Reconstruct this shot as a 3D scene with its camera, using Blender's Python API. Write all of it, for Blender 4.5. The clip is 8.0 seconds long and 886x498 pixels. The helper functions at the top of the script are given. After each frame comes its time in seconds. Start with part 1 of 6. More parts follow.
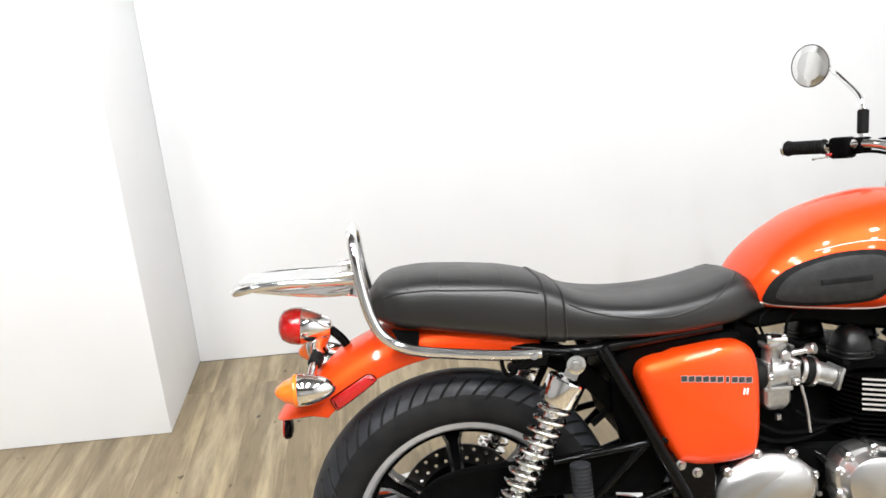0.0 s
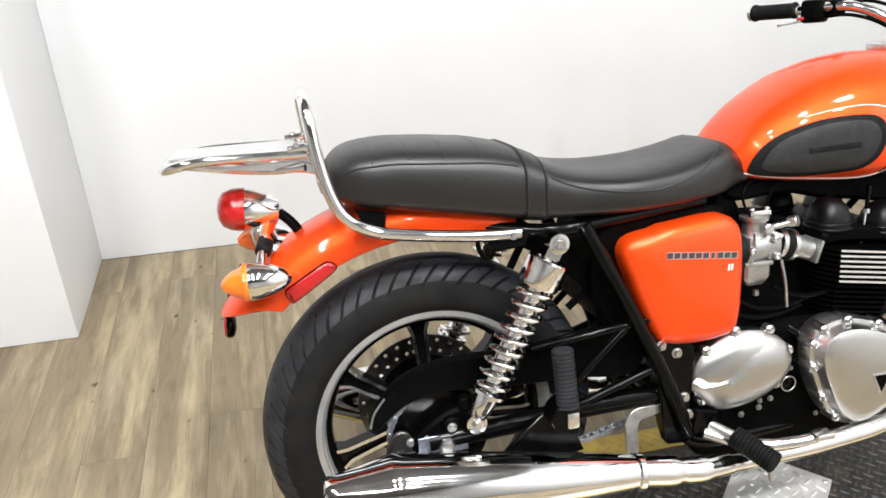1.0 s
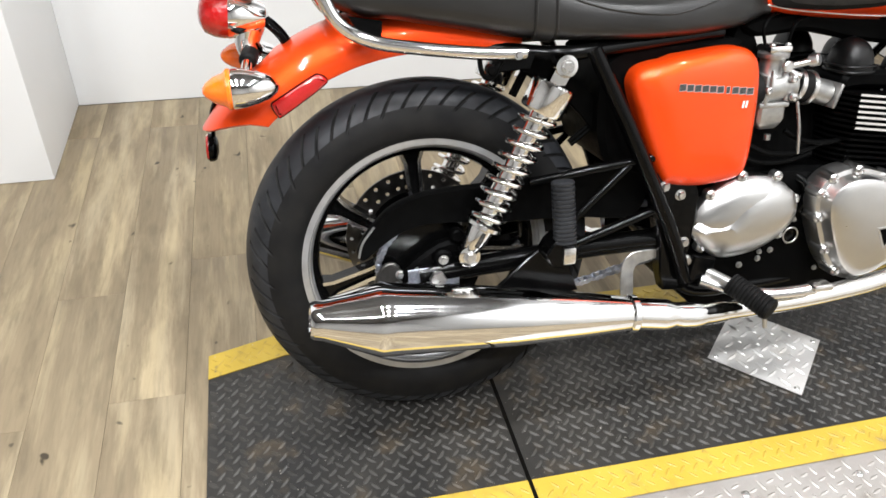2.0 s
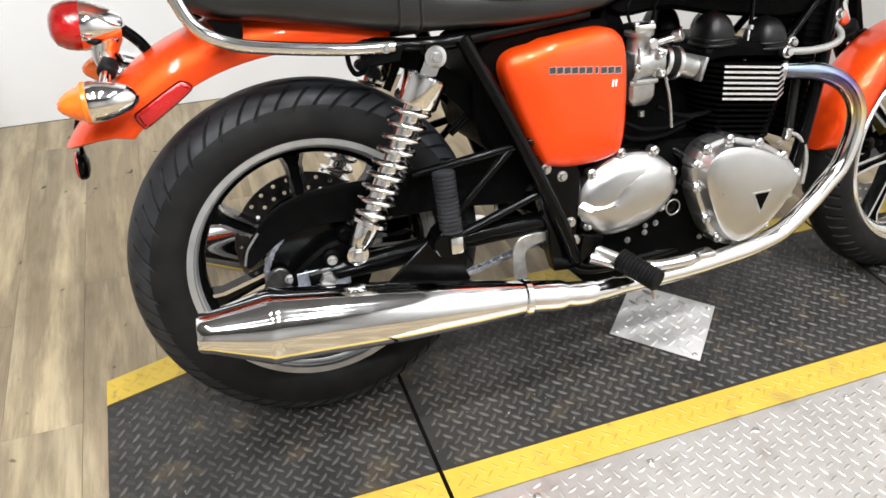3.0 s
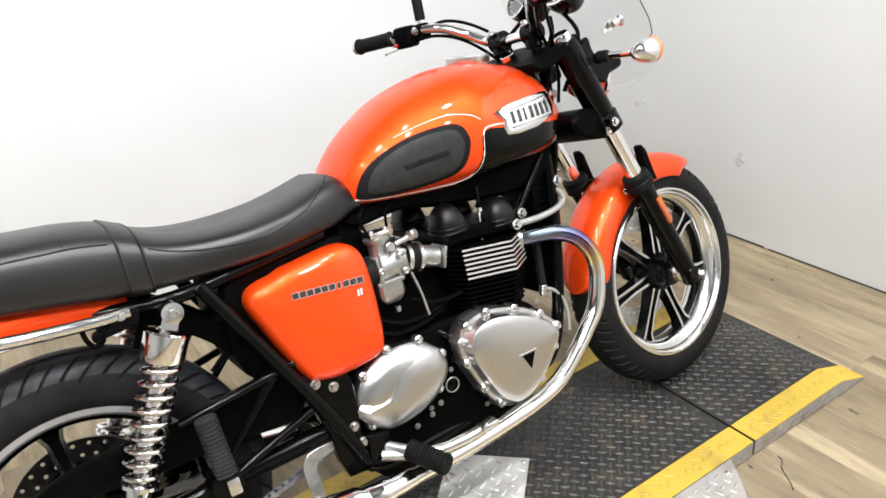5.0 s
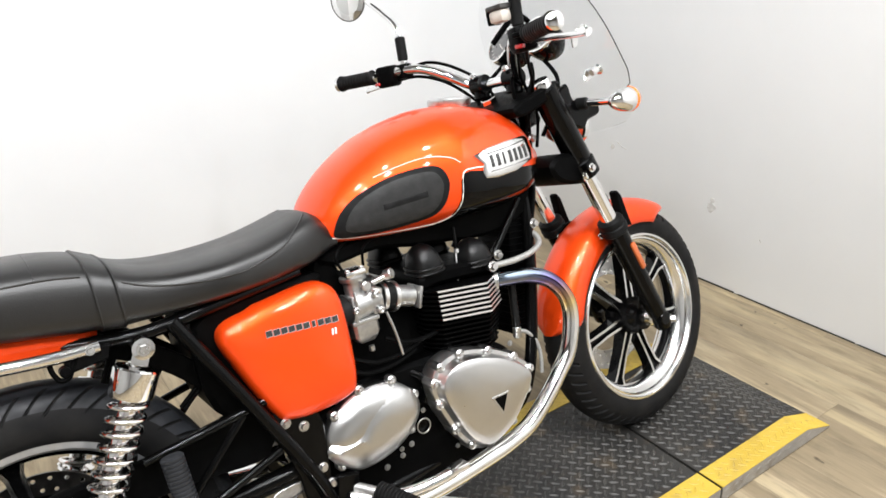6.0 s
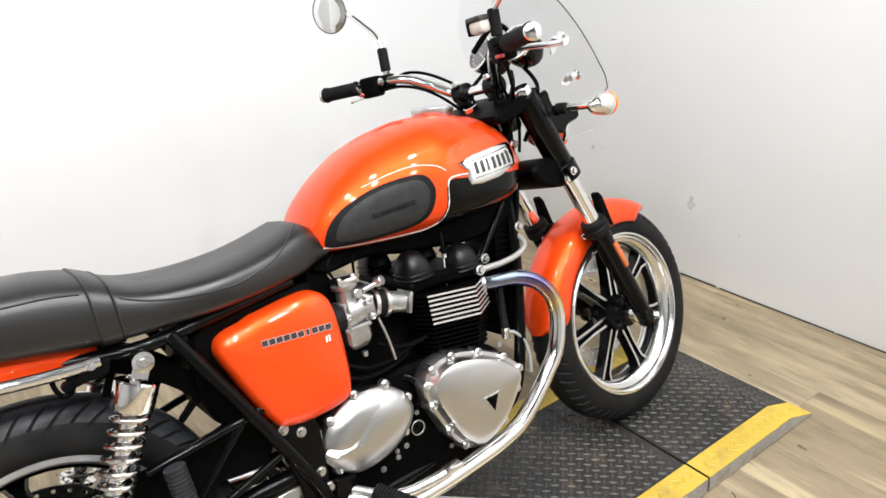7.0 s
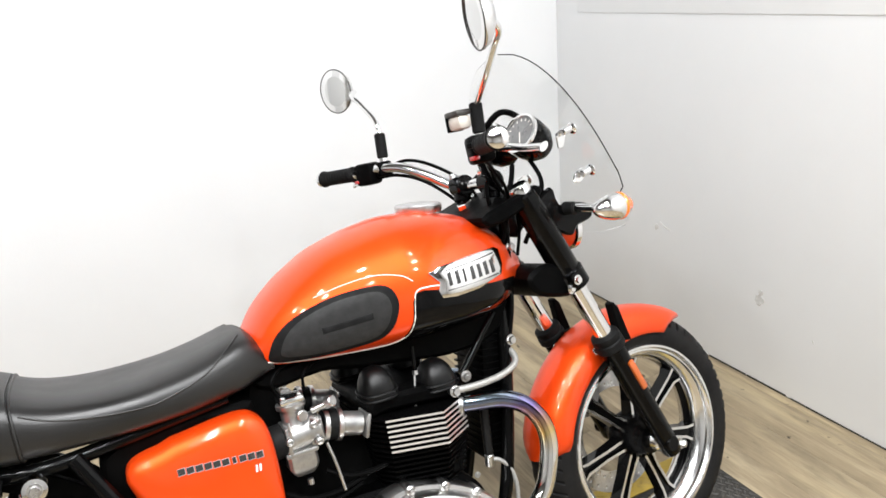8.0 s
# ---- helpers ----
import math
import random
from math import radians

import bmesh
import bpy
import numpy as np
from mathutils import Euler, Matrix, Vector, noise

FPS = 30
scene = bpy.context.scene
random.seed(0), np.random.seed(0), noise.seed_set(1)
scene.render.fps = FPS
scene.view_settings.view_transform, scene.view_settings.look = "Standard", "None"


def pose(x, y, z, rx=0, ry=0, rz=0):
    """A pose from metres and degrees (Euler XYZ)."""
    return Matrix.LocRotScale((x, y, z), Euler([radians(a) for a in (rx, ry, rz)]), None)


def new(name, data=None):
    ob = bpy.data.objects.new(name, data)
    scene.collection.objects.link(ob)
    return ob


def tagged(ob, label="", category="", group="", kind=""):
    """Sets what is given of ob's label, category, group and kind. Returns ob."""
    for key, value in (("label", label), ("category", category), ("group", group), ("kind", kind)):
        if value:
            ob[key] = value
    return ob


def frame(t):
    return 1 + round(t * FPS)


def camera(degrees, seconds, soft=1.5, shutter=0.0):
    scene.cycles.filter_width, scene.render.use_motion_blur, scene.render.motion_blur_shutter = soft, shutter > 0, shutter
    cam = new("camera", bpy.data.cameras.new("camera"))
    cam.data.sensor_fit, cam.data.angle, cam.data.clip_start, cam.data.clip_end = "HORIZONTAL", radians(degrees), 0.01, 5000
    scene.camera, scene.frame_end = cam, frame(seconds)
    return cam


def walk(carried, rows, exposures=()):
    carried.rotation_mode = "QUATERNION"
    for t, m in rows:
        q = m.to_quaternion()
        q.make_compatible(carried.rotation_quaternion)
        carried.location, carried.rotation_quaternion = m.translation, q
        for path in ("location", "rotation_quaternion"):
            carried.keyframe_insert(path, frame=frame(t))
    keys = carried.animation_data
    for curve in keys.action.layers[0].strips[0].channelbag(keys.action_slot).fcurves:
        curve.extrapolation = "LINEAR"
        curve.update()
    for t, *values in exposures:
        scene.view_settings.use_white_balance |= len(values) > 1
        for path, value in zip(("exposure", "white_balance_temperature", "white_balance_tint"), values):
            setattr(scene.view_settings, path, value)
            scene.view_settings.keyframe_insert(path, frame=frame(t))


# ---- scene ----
# camera and its way
EXPO = 0.0
cam = camera(59.93, 8.0, soft=1.6)
ROWS = [
    (0, -0.1206, -1.2147, 1.4599, -5.76, -20.97, 2.98),
    (0.2, -0.1901, -1.1533, 1.4603, -11.06, -21.65, 1.92),
    (0.3, -0.2051, -1.1291, 1.4632, -12.58, -22.22, 1.82),
    (0.5, -0.2269, -1.0932, 1.4627, -14.03, -23.36, 2.92),
    (0.7, -0.2345, -1.0741, 1.4289, -13.73, -24.84, 1.91),
    (0.8, -0.2358, -1.0670, 1.4103, -13.45, -26.09, 1.49),
    (1, -0.2339, -1.0533, 1.3627, -13.36, -29.03, 0.65),
    (1.2, -0.2301, -1.0431, 1.3210, -12.57, -31.96, 0.44),
    (1.5, -0.2420, -1.0389, 1.2788, -12.70, -34.46, 0.12),
    (1.7, -0.2500, -1.0444, 1.2535, -12.43, -35.92, -0.95),
    (2.8, -0.2054, -1.0676, 1.1991, -17.47, -37.32, -1.55),
    (3, -0.1777, -1.0757, 1.2167, -20.02, -36.54, -0.88),
    (3.2, -0.1485, -1.0945, 1.2247, -22.59, -35.75, 0.25),
    (3.5, -0.1003, -1.1146, 1.2365, -26.53, -34.43, 2.61),
    (3.7, -0.0707, -1.1291, 1.2532, -27.89, -33.58, 3.26),
    (4, -0.0377, -1.1402, 1.2707, -29.98, -31.41, 3.90),
    (4.2, -0.0163, -1.1479, 1.2874, -30.97, -30.83, 5.01),
    (4.5, 0.0109, -1.1481, 1.3125, -33.02, -29.38, 5.60),
    (4.8, 0.0265, -1.1541, 1.3279, -33.94, -27.73, 5.07),
    (5, 0.0293, -1.1560, 1.3511, -33.96, -26.74, 5.29),
    (5.2, 0.0404, -1.1544, 1.3695, -34.36, -24.93, 4.37),
    (6.3, 0.0221, -1.1475, 1.3768, -35.02, -24.62, 2.75),
    (6.5, 0.0192, -1.1510, 1.3822, -35.08, -24.54, 3.26),
    (6.7, 0.0151, -1.1589, 1.3878, -35.14, -24.01, 3.81),
    (7, 0.0044, -1.1735, 1.3989, -36.75, -24.59, 3.96),
    (7.2, 0.0387, -1.1590, 1.4149, -37.25, -26.78, 5.61),
    (7.3, 0.0597, -1.1568, 1.4154, -37.88, -25.74, 7.41),
    (7.5, 0.1421, -1.1542, 1.4198, -36.48, -24.50, 8.16),
    (7.7, 0.2447, -1.1458, 1.4286, -32.89, -22.47, 6.76),
    (7.8, 0.2941, -1.1486, 1.4316, -30.92, -21.95, 5.88),
    (8, 0.3675, -1.1387, 1.4429, -27.58, -21.07, 4.36),
]
walk(cam, [(t, pose(x, y, z, 90 + pitch, roll, yaw)) for t, x, y, z, yaw, pitch, roll in ROWS],
     exposures=[(0.0, EXPO), (8.0, EXPO)])

# ---- light ----
CEIL = 3.85
world = bpy.data.worlds.new("world")
scene.world = world
world.use_nodes = True
world.node_tree.nodes["Background"].inputs[0].default_value = (0.9, 0.95, 1.0, 1)
world.node_tree.nodes["Background"].inputs[1].default_value = 0.05


def lamp(x, y, power, size=0.19):
    data = bpy.data.lights.new("ceiling_lamp", "AREA")
    data.shape, data.size, data.energy, data.color = "DISK", size, power, (0.975, 0.985, 1.0)
    ob = new("lamp_light", data)
    ob.matrix_basis = pose(x, y, CEIL - 0.035)
    return ob


LAMPS = [(x, y) for y in (-3.0, -1.95, -0.95) for x in (-1.65, -0.6, 0.45, 1.5)]
for x, y in LAMPS:
    lamp(x, y, 41.5)


# ---- materials ----
class Nodes:
    """Short words for building a node material."""

    def __init__(self, name):
        self.mat = bpy.data.materials.new(name)
        self.mat.use_nodes = True
        self.tree = self.mat.node_tree
        self.bsdf = self.tree.nodes["Principled BSDF"]
        self.coord = None

    def node(self, kind, **values):
        n = self.tree.nodes.new(kind)
        for k, v in values.items():
            n.inputs[k.replace("_", " ")].default_value = v
        return n

    def link(self, a, b):
        self.tree.links.new(a, b)

    def place(self):
        if self.coord is None:
            self.coord = self.tree.nodes.new("ShaderNodeTexCoord")
        return self.coord.outputs["Object"]

    def noise(self, scale, detail=4.0, stretch=None, rough=0.55):
        n = self.node("ShaderNodeTexNoise", Scale=scale, Detail=detail, Roughness=rough)
        src = self.place()
        if stretch:
            m = self.node("ShaderNodeMapping")
            m.inputs["Scale"].default_value = stretch
            self.link(src, m.inputs["Vector"])
            src = m.outputs["Vector"]
        self.link(src, n.inputs["Vector"])
        return n.outputs["Fac"]

    def ramp(self, fac, stops):
        n = self.tree.nodes.new("ShaderNodeValToRGB")
        while len(n.color_ramp.elements) < len(stops):
            n.color_ramp.elements.new(0.5)
        for e, (p, c) in zip(n.color_ramp.elements, stops):
            e.position = p
            e.color = (*c, 1) if isinstance(c, tuple) else (c, c, c, 1)
        self.link(fac, n.inputs["Fac"])
        return n.outputs["Color"]

    def mix(self, fac, a, b, kind="MIX"):
        n = self.tree.nodes.new("ShaderNodeMix")
        n.data_type, n.blend_type = "RGBA", kind
        for sock, v in ((n.inputs["Factor"], fac), (n.inputs["A"], a), (n.inputs["B"], b)):
            if isinstance(v, bpy.types.NodeSocket):
                self.link(v, sock)
            elif isinstance(v, tuple):
                sock.default_value = (*v, 1)
            else:
                sock.default_value = v
        return n.outputs["Result"]

    def bump(self, fac, strength, distance):
        n = self.node("ShaderNodeBump", Strength=strength, Distance=distance)
        self.link(fac, n.inputs["Height"])
        self.link(n.outputs["Normal"], self.bsdf.inputs["Normal"])

    def set(self, **values):
        for k, v in values.items():
            sock = self.bsdf.inputs[k.replace("_", " ")]
            if isinstance(v, bpy.types.NodeSocket):
                self.link(v, sock)
            elif isinstance(v, tuple) and len(v) == 3:
                sock.default_value = (*v, 1)
            else:
                sock.default_value = v
        return self


def simple(name, a, b, rough=(0.3, 0.45), scale=30, metal=0.0, coat=0.0, bump=0.0, fine=400, spec=0.5, stretch=None):
    """A surface whose colour drifts between a and b and whose gloss is smudged."""
    n = Nodes(name)
    n.set(Base_Color=n.mix(n.ramp(n.noise(scale, stretch=stretch), [(0.3, 0.0), (0.7, 1.0)]), a, b), Metallic=metal, Specular_IOR_Level=spec)
    n.set(Roughness=n.ramp(n.noise(scale * 1.7), [(0.3, rough[0]), (0.7, rough[1])]))
    if coat:
        n.set(Coat_Weight=coat, Coat_Roughness=0.05)
    if bump:
        n.bump(n.noise(fine, 3), 0.5, bump)
    return n.mat


M = {}
M["orange"] = simple("orange_gloss_paint", (0.79, 0.055, 0.004), (0.84, 0.067, 0.005), (0.38, 0.46), 6, 0.46, 0.60, spec=0.15)
M["black_paint"] = simple("gloss_black_paint", (0.002, 0.002, 0.0022), (0.003, 0.003, 0.003), (0.05, 0.10), 20, 0, 0.0, spec=0.16)
M["black"] = simple("satin_black_enamel", (0.0010, 0.0010, 0.0011), (0.0020, 0.0020, 0.0020), (0.12, 0.20), 40, 0, 0, 0.0001, 300, 0.14)
M["crinkle"] = simple("crinkle_black_engine_paint", (0.0008, 0.0008, 0.0009), (0.0016, 0.0016, 0.0016), (0.36, 0.5), 60, 0, 0, 0.0005, 700, 0.03)
M["satin_cover"] = simple("satin_black_cover_paint", (0.0022, 0.0022, 0.0023), (0.0045, 0.0045, 0.0045), (0.32, 0.42), 30, 0, 0, 0.0003, 500, 0.26)
M["plastic"] = simple("black_plastic", (0.0010, 0.0010, 0.0010), (0.0020, 0.0020, 0.0020), (0.4, 0.55), 50, 0, 0, 0.0003, 900, 0.03)
M["rubber"] = simple("tyre_rubber", (0.005, 0.005, 0.0055), (0.011, 0.0105, 0.010), (0.5, 0.7), 18, 0, 0, 0.0004, 500, 0.14)
# paler blue-grey holds the rubber's sheen in its colour, besides wear and dust
M["tread_rubber"] = simple("worn_sheen_rubber", (0.011, 0.0117, 0.0135), (0.024, 0.0255, 0.029), (0.45, 0.60), 24, 0, 0, 0.0004, 500, 0.28)
M["grip_rubber"] = simple("grip_rubber", (0.005, 0.005, 0.005), (0.009, 0.009, 0.009), (0.5, 0.65), 60, 0, 0, 0.0003, 700, 0.09)
M["chrome"] = simple("chrome_plate", (0.80, 0.80, 0.80), (0.86, 0.85, 0.84), (0.04, 0.09), 14, 1.0)
M["polished"] = simple("polished_alloy", (0.72, 0.72, 0.71), (0.82, 0.81, 0.80), (0.16, 0.26), 25, 1.0)
M["cast"] = simple("cast_alloy", (0.30, 0.30, 0.295), (0.46, 0.455, 0.44), (0.32, 0.45), 60, 0.9, 0, 0.0004, 500)
M["steel"] = simple("zinc_steel", (0.5, 0.5, 0.5), (0.65, 0.64, 0.62), (0.25, 0.4), 60, 1.0)
M["disc"] = simple("brake_disc_steel", (0.055, 0.053, 0.05), (0.12, 0.115, 0.11), (0.3, 0.5), 40, 1.0)
M["chain"] = simple("oily_chain_steel", (0.26, 0.275, 0.31), (0.50, 0.52, 0.58), (0.3, 0.5), 120, 1.0)
M["white_line"] = simple("cream_pinstripe", (0.75, 0.72, 0.66), (0.8, 0.77, 0.72), (0.25, 0.3), 20, 0, 0.6)
M["letter"] = simple("black_lettering", (0.02, 0.02, 0.02), (0.03, 0.03, 0.03), (0.2, 0.3), 20, 0, 0.5)
M["letter_pale"] = simple("silver_lettering", (0.75, 0.7, 0.66), (0.8, 0.75, 0.7), (0.3, 0.35), 20, 0, 0.5)
M["letter_grey"] = simple("grey_lettering_face", (0.30, 0.28, 0.27), (0.36, 0.34, 0.33), (0.3, 0.4), 20, 0, 0.3)
M["reservoir"] = simple("translucent_reservoir", (0.42, 0.38, 0.33), (0.52, 0.48, 0.43), (0.25, 0.35), 30, 0, 0.4)
M["dial"] = simple("grey_dial_face", (0.10, 0.10, 0.10), (0.15, 0.15, 0.148), (0.25, 0.35), 40, 0, 0.2)
M["hose"] = simple("braided_hose", (0.30, 0.30, 0.285), (0.46, 0.45, 0.43), (0.4, 0.55), 300, 0.6, 0, 0.0006, 900)


def vinyl():
    n = Nodes("black_seat_vinyl")
    n.set(Base_Color=n.mix(n.ramp(n.noise(9, 5), [(0.3, 0.0), (0.75, 1.0)]), (0.0036, 0.0034, 0.0033), (0.0085, 0.0078, 0.0073)))
    n.set(Roughness=n.ramp(n.noise(7), [(0.3, 0.30), (0.7, 0.44)]), Specular_IOR_Level=0.56)
    v = n.node("ShaderNodeTexVoronoi", Scale=420.0)
    n.link(n.place(), v.inputs["Vector"])
    n.bump(v.outputs["Distance"], 0.2, 0.0005)
    return n.mat


def brushed():
    n = Nodes("brushed_alloy_cover")
    n.set(Base_Color=n.mix(n.noise(12, 5), (0.50, 0.495, 0.485), (0.64, 0.635, 0.625)), Metallic=1.0)
    n.set(Roughness=n.ramp(n.noise(9, 5, (1, 1, 3)), [(0.3, 0.27), (0.7, 0.36)]), Anisotropic=0.5)
    n.bump(n.noise(700, 2, (0.08, 1, 1)), 0.03, 0.0001)
    return n.mat


def heat_pipe():
    """Chrome header pipe, blued and straw-coloured by heat along its length."""
    n = Nodes("heat_tinted_chrome")
    sep = n.tree.nodes.new("ShaderNodeSeparateXYZ")
    n.link(n.place(), sep.inputs[0])
    add = n.tree.nodes.new("ShaderNodeMath")
    add.operation = "MULTIPLY_ADD"
    n.link(n.noise(18), add.inputs[0])
    add.inputs[1].default_value = 0.05
    n.link(sep.outputs["Z"], add.inputs[2])
    c = n.ramp(add.outputs[0], [(0.445, (0.80, 0.79, 0.77)), (0.488, (0.70, 0.52, 0.22)), (0.518, (0.42, 0.24, 0.17)), (0.548, (0.15, 0.115, 0.27)), (0.582, (0.27, 0.335, 0.40)), (0.615, (0.50, 0.53, 0.56))])
    n.set(Base_Color=c, Metallic=1.0, Roughness=0.1)
    return n.mat


def lens(name, colour):
    n = Nodes(name)
    n.set(Base_Color=colour, Roughness=0.22, Specular_IOR_Level=0.5, Coat_Weight=0.9)
    v = n.node("ShaderNodeTexVoronoi", Scale=160.0)
    n.link(n.place(), v.inputs["Vector"])
    n.bump(v.outputs["Distance"], 0.35, 0.002)
    return n.mat


def acrylic():
    n = Nodes("clear_acrylic")
    n.set(Base_Color=(0.97, 0.975, 0.975), Roughness=0.02, Transmission_Weight=1.0, IOR=1.02, Coat_Weight=0.35, Coat_Roughness=0.03)
    return n.mat


def mirror_glass():
    n = Nodes("mirror_glass")
    n.set(Base_Color=(0.70, 0.70, 0.69), Metallic=1.0, Roughness=0.03)
    return n.mat


def painted_wall():
    n = Nodes("white_wall_paint")
    n.set(Base_Color=n.mix(n.ramp(n.noise(1.6, 6), [(0.35, 0.0), (0.7, 1.0)]), (0.77, 0.78, 0.79), (0.81, 0.82, 0.828)))
    n.set(Roughness=n.ramp(n.noise(3), [(0.3, 0.5), (0.7, 0.62)]), Specular_IOR_Level=0.3)
    n.bump(n.noise(90, 4), 0.12, 0.002)
    return n.mat


def plank_vinyl():
    """Weathered oak-look plank: each board has its own tone, with grain along its length and darker worn streaks."""
    n = Nodes("oak_look_plank")
    info = n.tree.nodes.new("ShaderNodeObjectInfo")
    shift = n.tree.nodes.new("ShaderNodeVectorMath")
    shift.operation = "MULTIPLY_ADD"
    comb = n.tree.nodes.new("ShaderNodeCombineXYZ")
    for k in range(3):
        n.link(info.outputs["Random"], comb.inputs[k])
    n.link(comb.outputs[0], shift.inputs[0])
    shift.inputs[1].default_value = (37.0, 53.0, 11.0)
    n.link(n.place(), shift.inputs[2])

    def grain(scale, detail, stretch):
        m = n.node("ShaderNodeMapping")
        m.inputs["Scale"].default_value = stretch
        n.link(shift.outputs[0], m.inputs["Vector"])
        t = n.node("ShaderNodeTexNoise", Scale=scale, Detail=detail, Roughness=0.6, Distortion=0.25)
        n.link(m.outputs[0], t.inputs["Vector"])
        return t.outputs["Fac"]

    tone = n.ramp(info.outputs["Random"], [(0.0, (0.298, 0.243, 0.158)), (0.35, (0.360, 0.297, 0.198)), (0.7, (0.330, 0.271, 0.179)), (1.0, (0.280, 0.229, 0.148))])
    broad = n.ramp(grain(3.4, 6, (4.6, 0.5, 1)), [(0.38, 1.0), (0.52, 0.0)])
    pale = n.ramp(grain(2.6, 4, (4.0, 0.6, 1)), [(0.42, 0.0), (0.62, 0.55)])
    tone = n.mix(pale, tone, (0.405, 0.322, 0.190))
    c = n.mix(broad, (0.228, 0.180, 0.116), tone)
    blotch = n.ramp(grain(9.0, 5, (3.0, 0.6, 1)), [(0.36, 0.80), (0.50, 1.0), (0.70, 1.03)])
    c = n.mix(1.0, c, blotch, "MULTIPLY")
    fine = n.ramp(grain(38, 6, (4.0, 0.30, 1)), [(0.34, 0.88), (0.58, 1.0)])
    c = n.mix(1.0, c, fine, "MULTIPLY")
    knot = n.ramp(grain(17, 2, (1.2, 0.8, 1)), [(0.245, 0.22), (0.29, 1.0)])
    c = n.mix(1.0, c, knot, "MULTIPLY")
    n.set(Base_Color=c, Roughness=n.ramp(grain(6, 3, (2, 1, 1)), [(0.3, 0.36), (0.7, 0.52)]), Specular_IOR_Level=0.22)
    n.bump(fine, 0.15, 0.001)
    return n.mat


def tread_plate(name, a, b, dirt, metal, rough, wear=None):
    n = Nodes(name)
    c = n.mix(n.ramp(n.noise(5, 6), [(0.35, 0.0), (0.7, 1.0)]), a, b)
    c = n.mix(n.ramp(n.noise(14, 6), [(0.56, 0.0), (0.72, 0.8)]), c, dirt)
    c = n.mix(n.ramp(n.noise(170, 2), [(0.70, 0.0), (0.76, 0.7)]), c, (0.45, 0.42, 0.38))
    if wear:
        c = n.mix(n.ramp(n.noise(42, 5), [(0.63, 0.0), (0.72, 0.6)]), c, wear)
    n.set(Base_Color=c, Metallic=metal, Roughness=n.ramp(n.noise(22), [(0.3, rough[0]), (0.7, rough[1])]))
    n.bump(n.noise(240, 4), 0.25, 0.0008)
    return n.mat


M["vinyl"], M["brushed"], M["heat"], M["mirror"], M["acrylic"] = vinyl(), brushed(), heat_pipe(), mirror_glass(), acrylic()
M["red_lens"], M["amber_lens"] = lens("red_lens", (0.36, 0.004, 0.004)), lens("amber_lens", (0.95, 0.17, 0.007))
M["amber_dull"] = lens("dull_amber_lens", (0.42, 0.085, 0.012))
M["wall"], M["plank"] = painted_wall(), plank_vinyl()
M["tread_black"] = tread_plate("black_tread_plate", (0.009, 0.0085, 0.008), (0.026, 0.0235, 0.020), (0.065, 0.047, 0.028), 0.05, (0.46, 0.62))
M["tread_worn"] = tread_plate("worn_tread_bars", (0.024, 0.023, 0.021), (0.056, 0.052, 0.046), (0.085, 0.065, 0.042), 0.05, (0.50, 0.66))
M["rim_polish"] = simple("machined_rim", (0.78, 0.78, 0.78), (0.86, 0.86, 0.85), (0.17, 0.24), 25, 1.0)
M["rim_satin"] = simple("satin_rim_lip", (0.34, 0.345, 0.355), (0.46, 0.465, 0.475), (0.34, 0.46), 25, 0.75)
M["fin_edge"] = simple("machined_fin_edge", (0.74, 0.74, 0.73), (0.84, 0.84, 0.83), (0.34, 0.44), 60, 0.85)
M["rack_satin"] = simple("satin_rack_plate", (0.66, 0.66, 0.66), (0.76, 0.76, 0.75), (0.28, 0.38), 18, 0.9)
M["pad_rubber"] = simple("stippled_pad_rubber", (0.007, 0.007, 0.007), (0.015, 0.015, 0.015), (0.5, 0.65), 60, 0, 0, 0.0008, 900, 0.3)
M["tread_yellow"] = tread_plate("worn_yellow_paint", (0.42, 0.285, 0.030), (0.50, 0.350, 0.045), (0.30, 0.20, 0.04), 0.0, (0.42, 0.6), (0.13, 0.10, 0.05))
M["tread_yellow_bar"] = tread_plate("scuffed_yellow_paint", (0.38, 0.258, 0.029), (0.46, 0.318, 0.043), (0.24, 0.17, 0.05), 0.0, (0.42, 0.6), (0.12, 0.10, 0.06))
M["tread_silver"] = tread_plate("silver_tread_plate", (0.41, 0.385, 0.36), (0.50, 0.475, 0.45), (0.30, 0.27, 0.235), 0.6, (0.3, 0.48))
M["plate_silver"] = tread_plate("bright_tread_plate", (0.52, 0.515, 0.50), (0.64, 0.63, 0.615), (0.42, 0.39, 0.35), 0.5, (0.3, 0.45))
M["tread_side"] = tread_plate("grey_skirt_plate", (0.30, 0.29, 0.27), (0.42, 0.40, 0.37), (0.22, 0.19, 0.15), 0.5, (0.4, 0.6))
M["groove"] = simple("dark_joint", (0.012, 0.011, 0.010), (0.02, 0.018, 0.015), (0.7, 0.8), 30)
M["floor_joint"] = simple("brown_joint", (0.13, 0.10, 0.062), (0.17, 0.132, 0.085), (0.6, 0.7), 30)
M["ceiling"] = simple("grey_ceiling_paint", (0.13, 0.13, 0.13), (0.16, 0.16, 0.16), (0.7, 0.8), 4)
M["lamp_body"] = simple("white_lamp_housing", (0.7, 0.7, 0.7), (0.75, 0.75, 0.75), (0.4, 0.5), 10)
# grey of the unseen walls, chosen for bounce light and chrome reflections
M["dim_wall"] = simple("unseen_wall_grey", (0.46, 0.46, 0.455), (0.52, 0.52, 0.515), (0.6, 0.7), 4)


